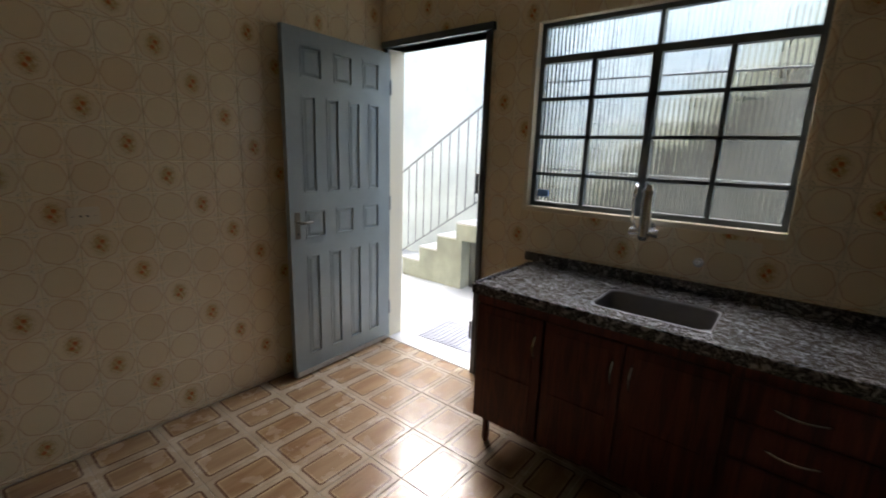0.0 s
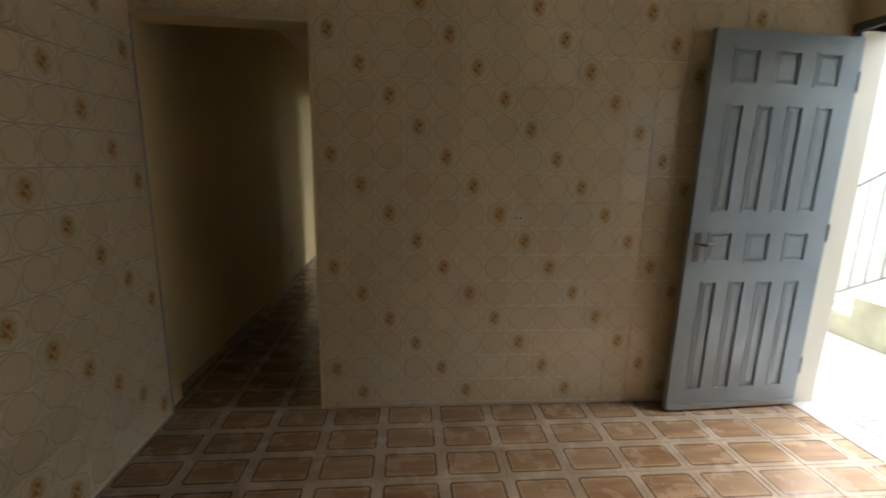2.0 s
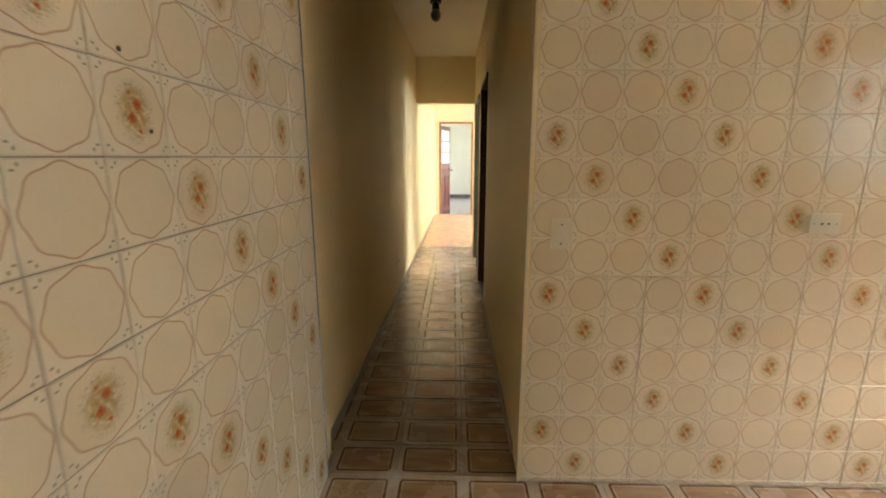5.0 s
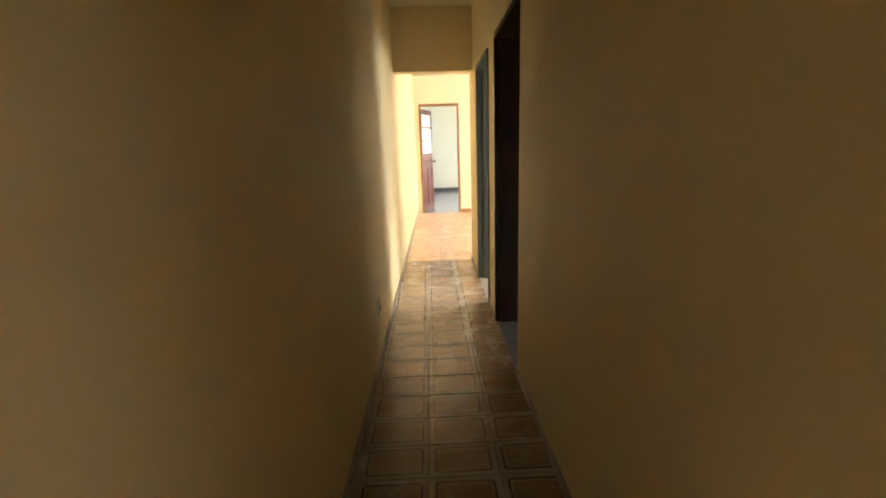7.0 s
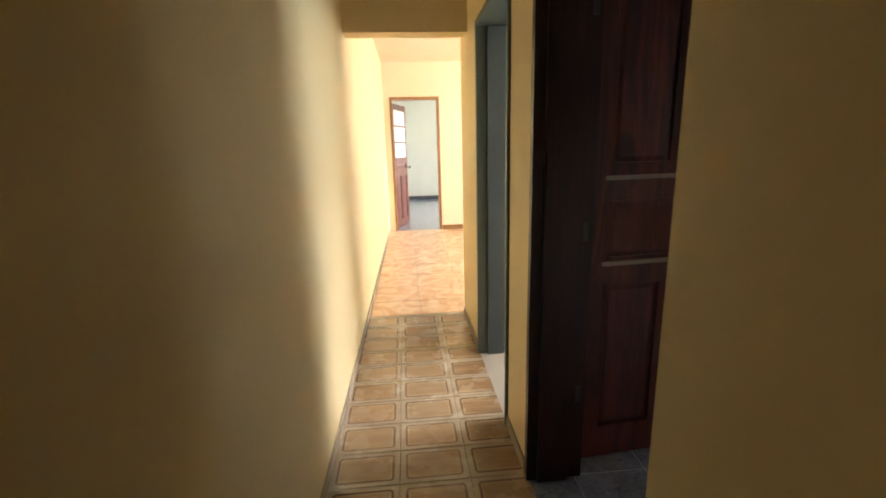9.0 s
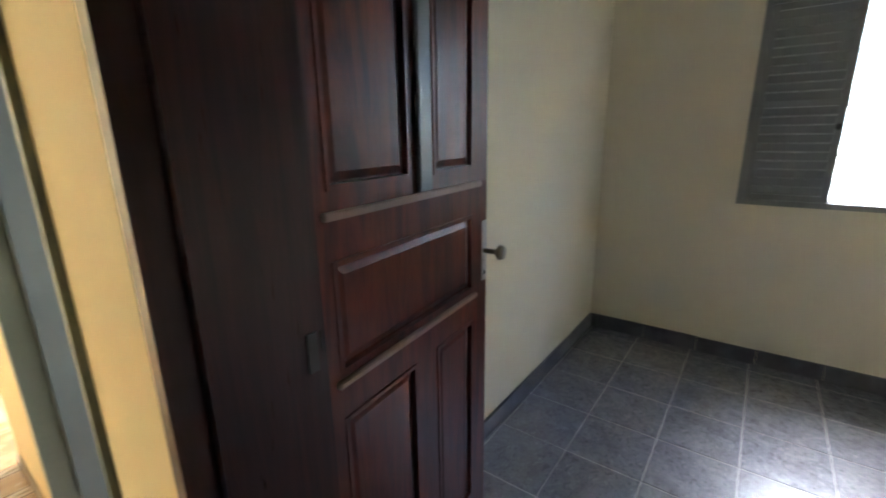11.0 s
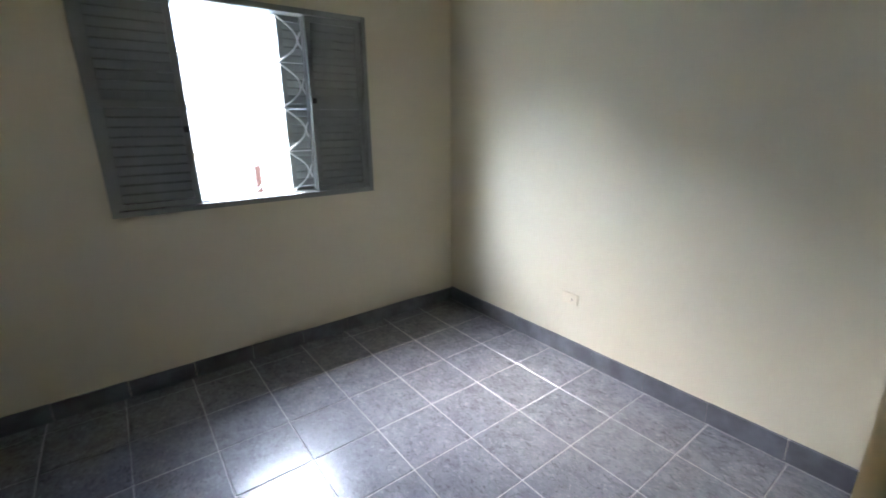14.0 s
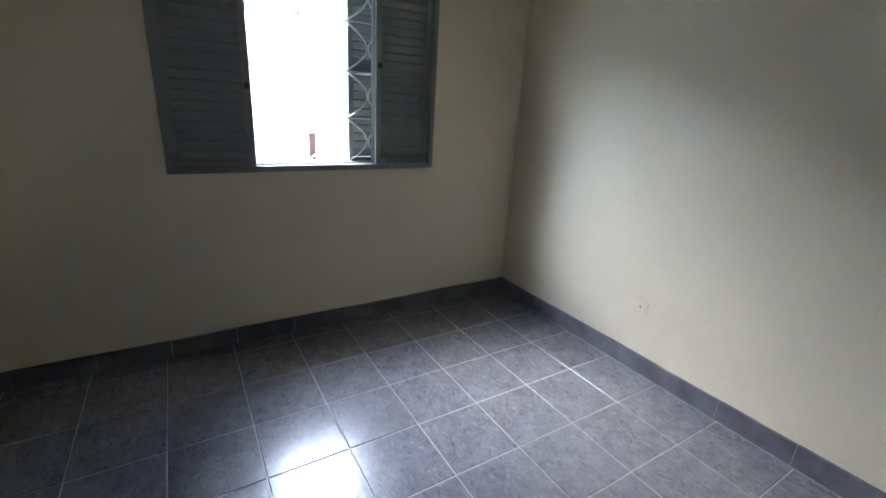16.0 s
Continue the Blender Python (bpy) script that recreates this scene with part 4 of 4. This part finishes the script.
mat_ob = thing("doormat", pose(4.12, -0.45, -0.03, 0, 0, 3), "dark grey ribbed doormat lying outside the back door", "doormat")
block("pad", (-0.22, -0.3, 0.0, 0.22, 0.3, 0.006), RUBBER, mat_ob, "", 0.002)
for k in range(14):
    block("rib", (-0.2, -0.28 + 0.042 * k, 0.0062, 0.2, -0.26 + 0.042 * k, 0.011), RUBBER, mat_ob)


# ---- skirting ----
def skirting(name, runs, mat, label, height=0.075, piece=0.311, t=0.012):
    base = tagged(new(name), label, "baseboard", kind="structure")
    for (xa, ya), (xb, yb) in runs:
        a, b = Vector((xa, ya, 0)), Vector((xb, yb, 0))
        length = (b - a).length
        along = (b - a).normalized()
        side = Vector((-along.y, along.x, 0)) * t
        s = 0.0
        while s < length - 0.01:
            e = min(s + piece, length)
            p, q = a + along * s, a + along * (e - 0.003)
            bm = bmesh.new()
            lo = [p, q, q + side, p + side]
            hh = height + random.uniform(-0.003, 0.003)
            v0 = [bm.verts.new(c) for c in lo]
            v1 = [bm.verts.new(c + Vector((0, 0, hh))) for c in lo]
            for i in range(4):
                bm.faces.new((v0[i], v0[(i + 1) % 4], v1[(i + 1) % 4], v1[i]))
            bm.faces.new(v1)
            bm.faces.new(v0[::-1])
            part("skirting_tile", bm, mat, base)
            s = e


skirting("baseboard_bedroom_south", [((XB0, YB0 + 0.001), (XB1 - 0.013, YB0 + 0.001))], SKIRT, "dark blue-grey tiled skirting", 0.103)
skirting("baseboard_bedroom", [((XB1 - 0.001, YB0), (XB1 - 0.001, YB1)), ((XB1 - 0.013, YB1 - 0.001), (XB0, YB1 - 0.001)), ((XB0 + 0.001, 2.25), (XB0 + 0.001, YB0 + 0.013))], SKIRT, "dark blue-grey tiled skirting", 0.092)
skirting("baseboard_corridor", [((WR - 0.001, 0.17), (WR - 0.001, 2.255)), ((WR - 0.001, 3.095), (WR - 0.001, 3.41)), ((WR - 0.001, 4.235), (WR - 0.001, 4.955)), ((0.077, 8.82), (-0.057, 0.17))], SKIRT_BEIGE, "low beige-brown skirting", 0.055, 0.6, 0.009)
skirting("baseboard_living", [((4.49, 8.825), (0.975, 8.825))], PINE, "low reddish skirting", 0.07, 0.42, 0.012)


# ---- tiles ----
def tile_mesh(name, w, h, mat, depth=0.008, chamfer=0.0022, metres=False, u0=0.0, v0=0.0, du=1.0, dv=1.0):
    """A tile in the local x-y plane, its glazed face up at z 0; the uv runs over the whole tile's print."""
    me = bpy.data.meshes.new(name)
    c = chamfer
    vs = [(0, 0, -depth), (w, 0, -depth), (w, h, -depth), (0, h, -depth), (c, c, 0), (w - c, c, 0), (w - c, h - c, 0), (c, h - c, 0),
          (0, 0, -c), (w, 0, -c), (w, h, -c), (0, h, -c)]
    fs = [(4, 5, 6, 7)] + [(8 + i, 8 + (i + 1) % 4, 4 + (i + 1) % 4, 4 + i) for i in range(4)] + [(i, (i + 1) % 4, 8 + (i + 1) % 4, 8 + i) for i in range(4)]
    me.from_pydata(vs, [], fs)
    lay = me.uv_layers.new(name="UVMap")
    for l in me.loops:
        x, y, z = me.vertices[l.vertex_index].co
        lay.data[l.index].uv = (x + u0, y + v0) if metres else (u0 + x / w * du, v0 + y / h * dv)
    me.materials.append(mat)
    return me


def joined(name, placed, parent):
    """Tiles that stay out of close view, as one mesh."""
    vs, fs, uvs, mats, ids = [], [], [], [], []
    for me, m in placed:
        if me.materials[0] not in mats:
            mats.append(me.materials[0])
        off = len(vs)
        vs += [tuple(m @ q.co) for q in me.vertices]
        for p in me.polygons:
            fs.append([off + i for i in p.vertices])
            ids.append(mats.index(me.materials[0]))
            uvs += [tuple(me.uv_layers[0].data[l].uv) for l in p.loop_indices]
    out = bpy.data.meshes.new(name)
    out.from_pydata(vs, [], fs)
    lay = out.uv_layers.new(name="UVMap")
    for i, t in enumerate(uvs):
        lay.data[i].uv = t
    for mt in mats:
        out.materials.append(mt)
    out.polygons.foreach_set("material_index", ids)
    ob = new(name, out)
    ob.parent = parent
    return tagged(ob, kind="stuff")


meshes = {}


def tile_field(parent, base, across, up, a_edges, z_edges, keep, kind, near, gap=0.002):
    """Lays tiles on the plane through base spanned by across and up. keep cuts round the openings, near tells which tiles stay single."""
    across, up = Vector(across), Vector(up)
    rot = Matrix((across, up, across.cross(up))).transposed().to_4x4()
    rest = []
    for i, (a0, a1) in enumerate(zip(a_edges, a_edges[1:])):
        for k, (b0, b1) in enumerate(zip(z_edges, z_edges[1:])):
            for p0, p1, q0, q1 in keep(a0, a1, b0, b1):
                if p1 - p0 < 0.012 or q1 - q0 < 0.012:
                    continue
                mat, metres, full_w, full_h = kind(i, k)
                u0, v0 = p0 - a0, q0 - b0
                if i == 0:
                    u0 += full_w - (a1 - a0)
                if k == 0:
                    v0 += full_h - (b1 - b0)
                key = (mat.name, round(p1 - p0, 4), round(q1 - q0, 4), round(u0, 4), round(v0, 4))
                if key not in meshes:
                    w, h = p1 - p0 - gap, q1 - q0 - gap
                    s = (1, 1) if metres else (1 / full_w, 1 / full_h)
                    meshes[key] = tile_mesh("tile", w, h, mat, metres=metres, u0=u0 * s[0], v0=v0 * s[1], du=w * s[0], dv=h * s[1])
                tilt = Matrix.Rotation(random.uniform(-0.0025, 0.0025), 4, "X") @ Matrix.Rotation(random.uniform(-0.0025, 0.0025), 4, "Y")
                m = Matrix.Translation(Vector(base) + across * (p0 + gap / 2) + up * (q0 + gap / 2)) @ rot @ tilt
                if near((p0 + p1) / 2, (q0 + q1) / 2):
                    ob = new("tile", meshes[key])
                    ob.parent = parent
                    ob.matrix_world = m
                else:
                    rest.append((meshes[key], m))
    if rest:
        joined("far_tiles", rest, parent)


def steps(lo, hi, first, pitch):
    out = [lo]
    k = math.ceil((lo - first) / pitch + 1e-6)
    while first + pitch * k < hi - 1e-6:
        if first + pitch * k > lo + 1e-6:
            out.append(first + pitch * k)
        k += 1
    return out + [hi]


def around(holes):
    def keep(a0, a1, b0, b1):
        out = [(a0, a1, b0, b1)]
        for h in holes:
            nxt = []
            for p0, p1, q0, q1 in out:
                if p1 <= h[0] or p0 >= h[1] or q1 <= h[2] or q0 >= h[3]:
                    nxt.append((p0, p1, q0, q1))
                    continue
                if p0 < h[0]:
                    nxt.append((p0, h[0], q0, q1))
                if p1 > h[1]:
                    nxt.append((h[1], p1, q0, q1))
                m0, m1 = max(p0, h[0]), min(p1, h[1])
                if q0 < h[2]:
                    nxt.append((m0, m1, q0, h[2]))
                if q1 > h[3]:
                    nxt.append((m0, m1, h[3], q1))
            out = nxt
        return out
    return keep


T = 0.148
zs = steps(0.0, H, 0.024, T)


def flowered(c0, rule):
    def kind(i, k):
        return (TILE_FLOWER if (i + c0 + k - 1) % 4 == rule else TILE), False, T, T
    return kind


# front wall: across +x, facing -y
xs = steps(WR, XK, 0.828, T)
tile_field(wk_front, (0, 0, 0), (1, 0, 0), (0, 0, 1), xs, zs, around([]), flowered(-1, 1), lambda a, b: b < 2.1)
# left wall: across +y, facing +x
TL = 0.157
ysl = steps(-4.3, 0.0, 0.0, TL)


def left_kind(i, k):
    return (TILE_FLOWER if (k - 1 - (len(ysl) - 2 - i)) % 4 == 0 else TILE), False, TL, T


tile_field(wk_left, (0, 0, 0), (0, 1, 0), (0, 0, 1), ysl, zs, around([]), left_kind, lambda a, b: a > -2.0 and b < 2.1)
# right wall: across -y, facing -x
tile_field(wk_right, (XK, 0, 0), (0, -1, 0), (0, 0, 1), steps(0.0, 4.3, 0.04, T), zs, around([(0.02, 0.905, -1, 2.16), (1.168, 2.375, 1.133, 2.12)]), flowered(0, 2), lambda a, b: a < 3.0 and b < 2.4)
# opening edge trims
tr = tagged(new("trim"), "thin grey edge strip along the tiled corner", "trim", kind="structure")
block("edge_strip", (-0.028, -0.002, 0, 0.004, 0.0025, 2.05), GREY, tr)
block("edge_strip", (WR - 0.006, -0.003, 0, WR - 0.0005, 0.012, 2.05), PLASTIC, tr, "pale edge strip")
block("head_strip", (-0.03, -0.004, 2.053, WR, 0.0025, 2.071), CREAM, tr)
tile_field(wk_front, (0, 0, 0), (1, 0, 0), (0, 0, 1), [0.0, 0.148, 0.296, 0.444, 0.592, 0.74, WR], steps(2.072, H, 0.024, T), around([]), flowered(0, 3), lambda a, b: False)

# kitchen and corridor floor
floor_ob = tagged(new("floor_kitchen"), "brown-beige framed ceramic floor tiles, worn and glossy", "floor", kind="structure")
FX, FY = 0.2945, 0.2045
tile_field(floor_ob, (0, 0, 0), (1, 0, 0), (0, 1, 0), steps(0.0, XK, -0.0085, FX), steps(-4.3, 0.0, -0.185, FY), around([]), lambda i, k: (FLOOR, True, FX, FY), lambda a, b: b > -2.2)
floor_ob = tagged(new("floor_corridor"), "brown-beige framed ceramic floor tiles of the corridor", "floor", kind="structure")
tile_field(floor_ob, (0, 0, 0), (1, 0, 0), (0, 1, 0), steps(-0.06, WR, -0.0085, FX), steps(0.0, 4.955, 0.0195, FY), around([]), lambda i, k: (FLOOR, True, FX, FY), lambda a, b: True)
floor_ob = tagged(new("floor_bedroom"), "dark grey mottled floor tiles with pale joints, shining under the window", "floor", kind="structure")
tile_field(floor_ob, (0, 0, 0), (1, 0, 0), (0, 1, 0), steps(WR, XB1, 2.565, 0.311), steps(YB0, YB1, 1.495, 0.312), around([(WR, XB0, 0, 2.259), (WR, XB0, 3.075, 4)]), lambda i, k: (SLATE, True, 0.311, 0.312), lambda a, b: True, 0.004)
floor_ob = tagged(new("floor_living"), "orange swirled glossy floor tiles of the living room", "floor", kind="structure")
tile_field(floor_ob, (0, 0, 0), (1, 0, 0), (0, 1, 0), steps(0.0, 4.5, 0.45, 0.42), steps(4.96, 8.82, 5.3, 0.42), around([]), lambda i, k: (SWIRL, True, 0.42, 0.42), lambda a, b: True, 0.005)
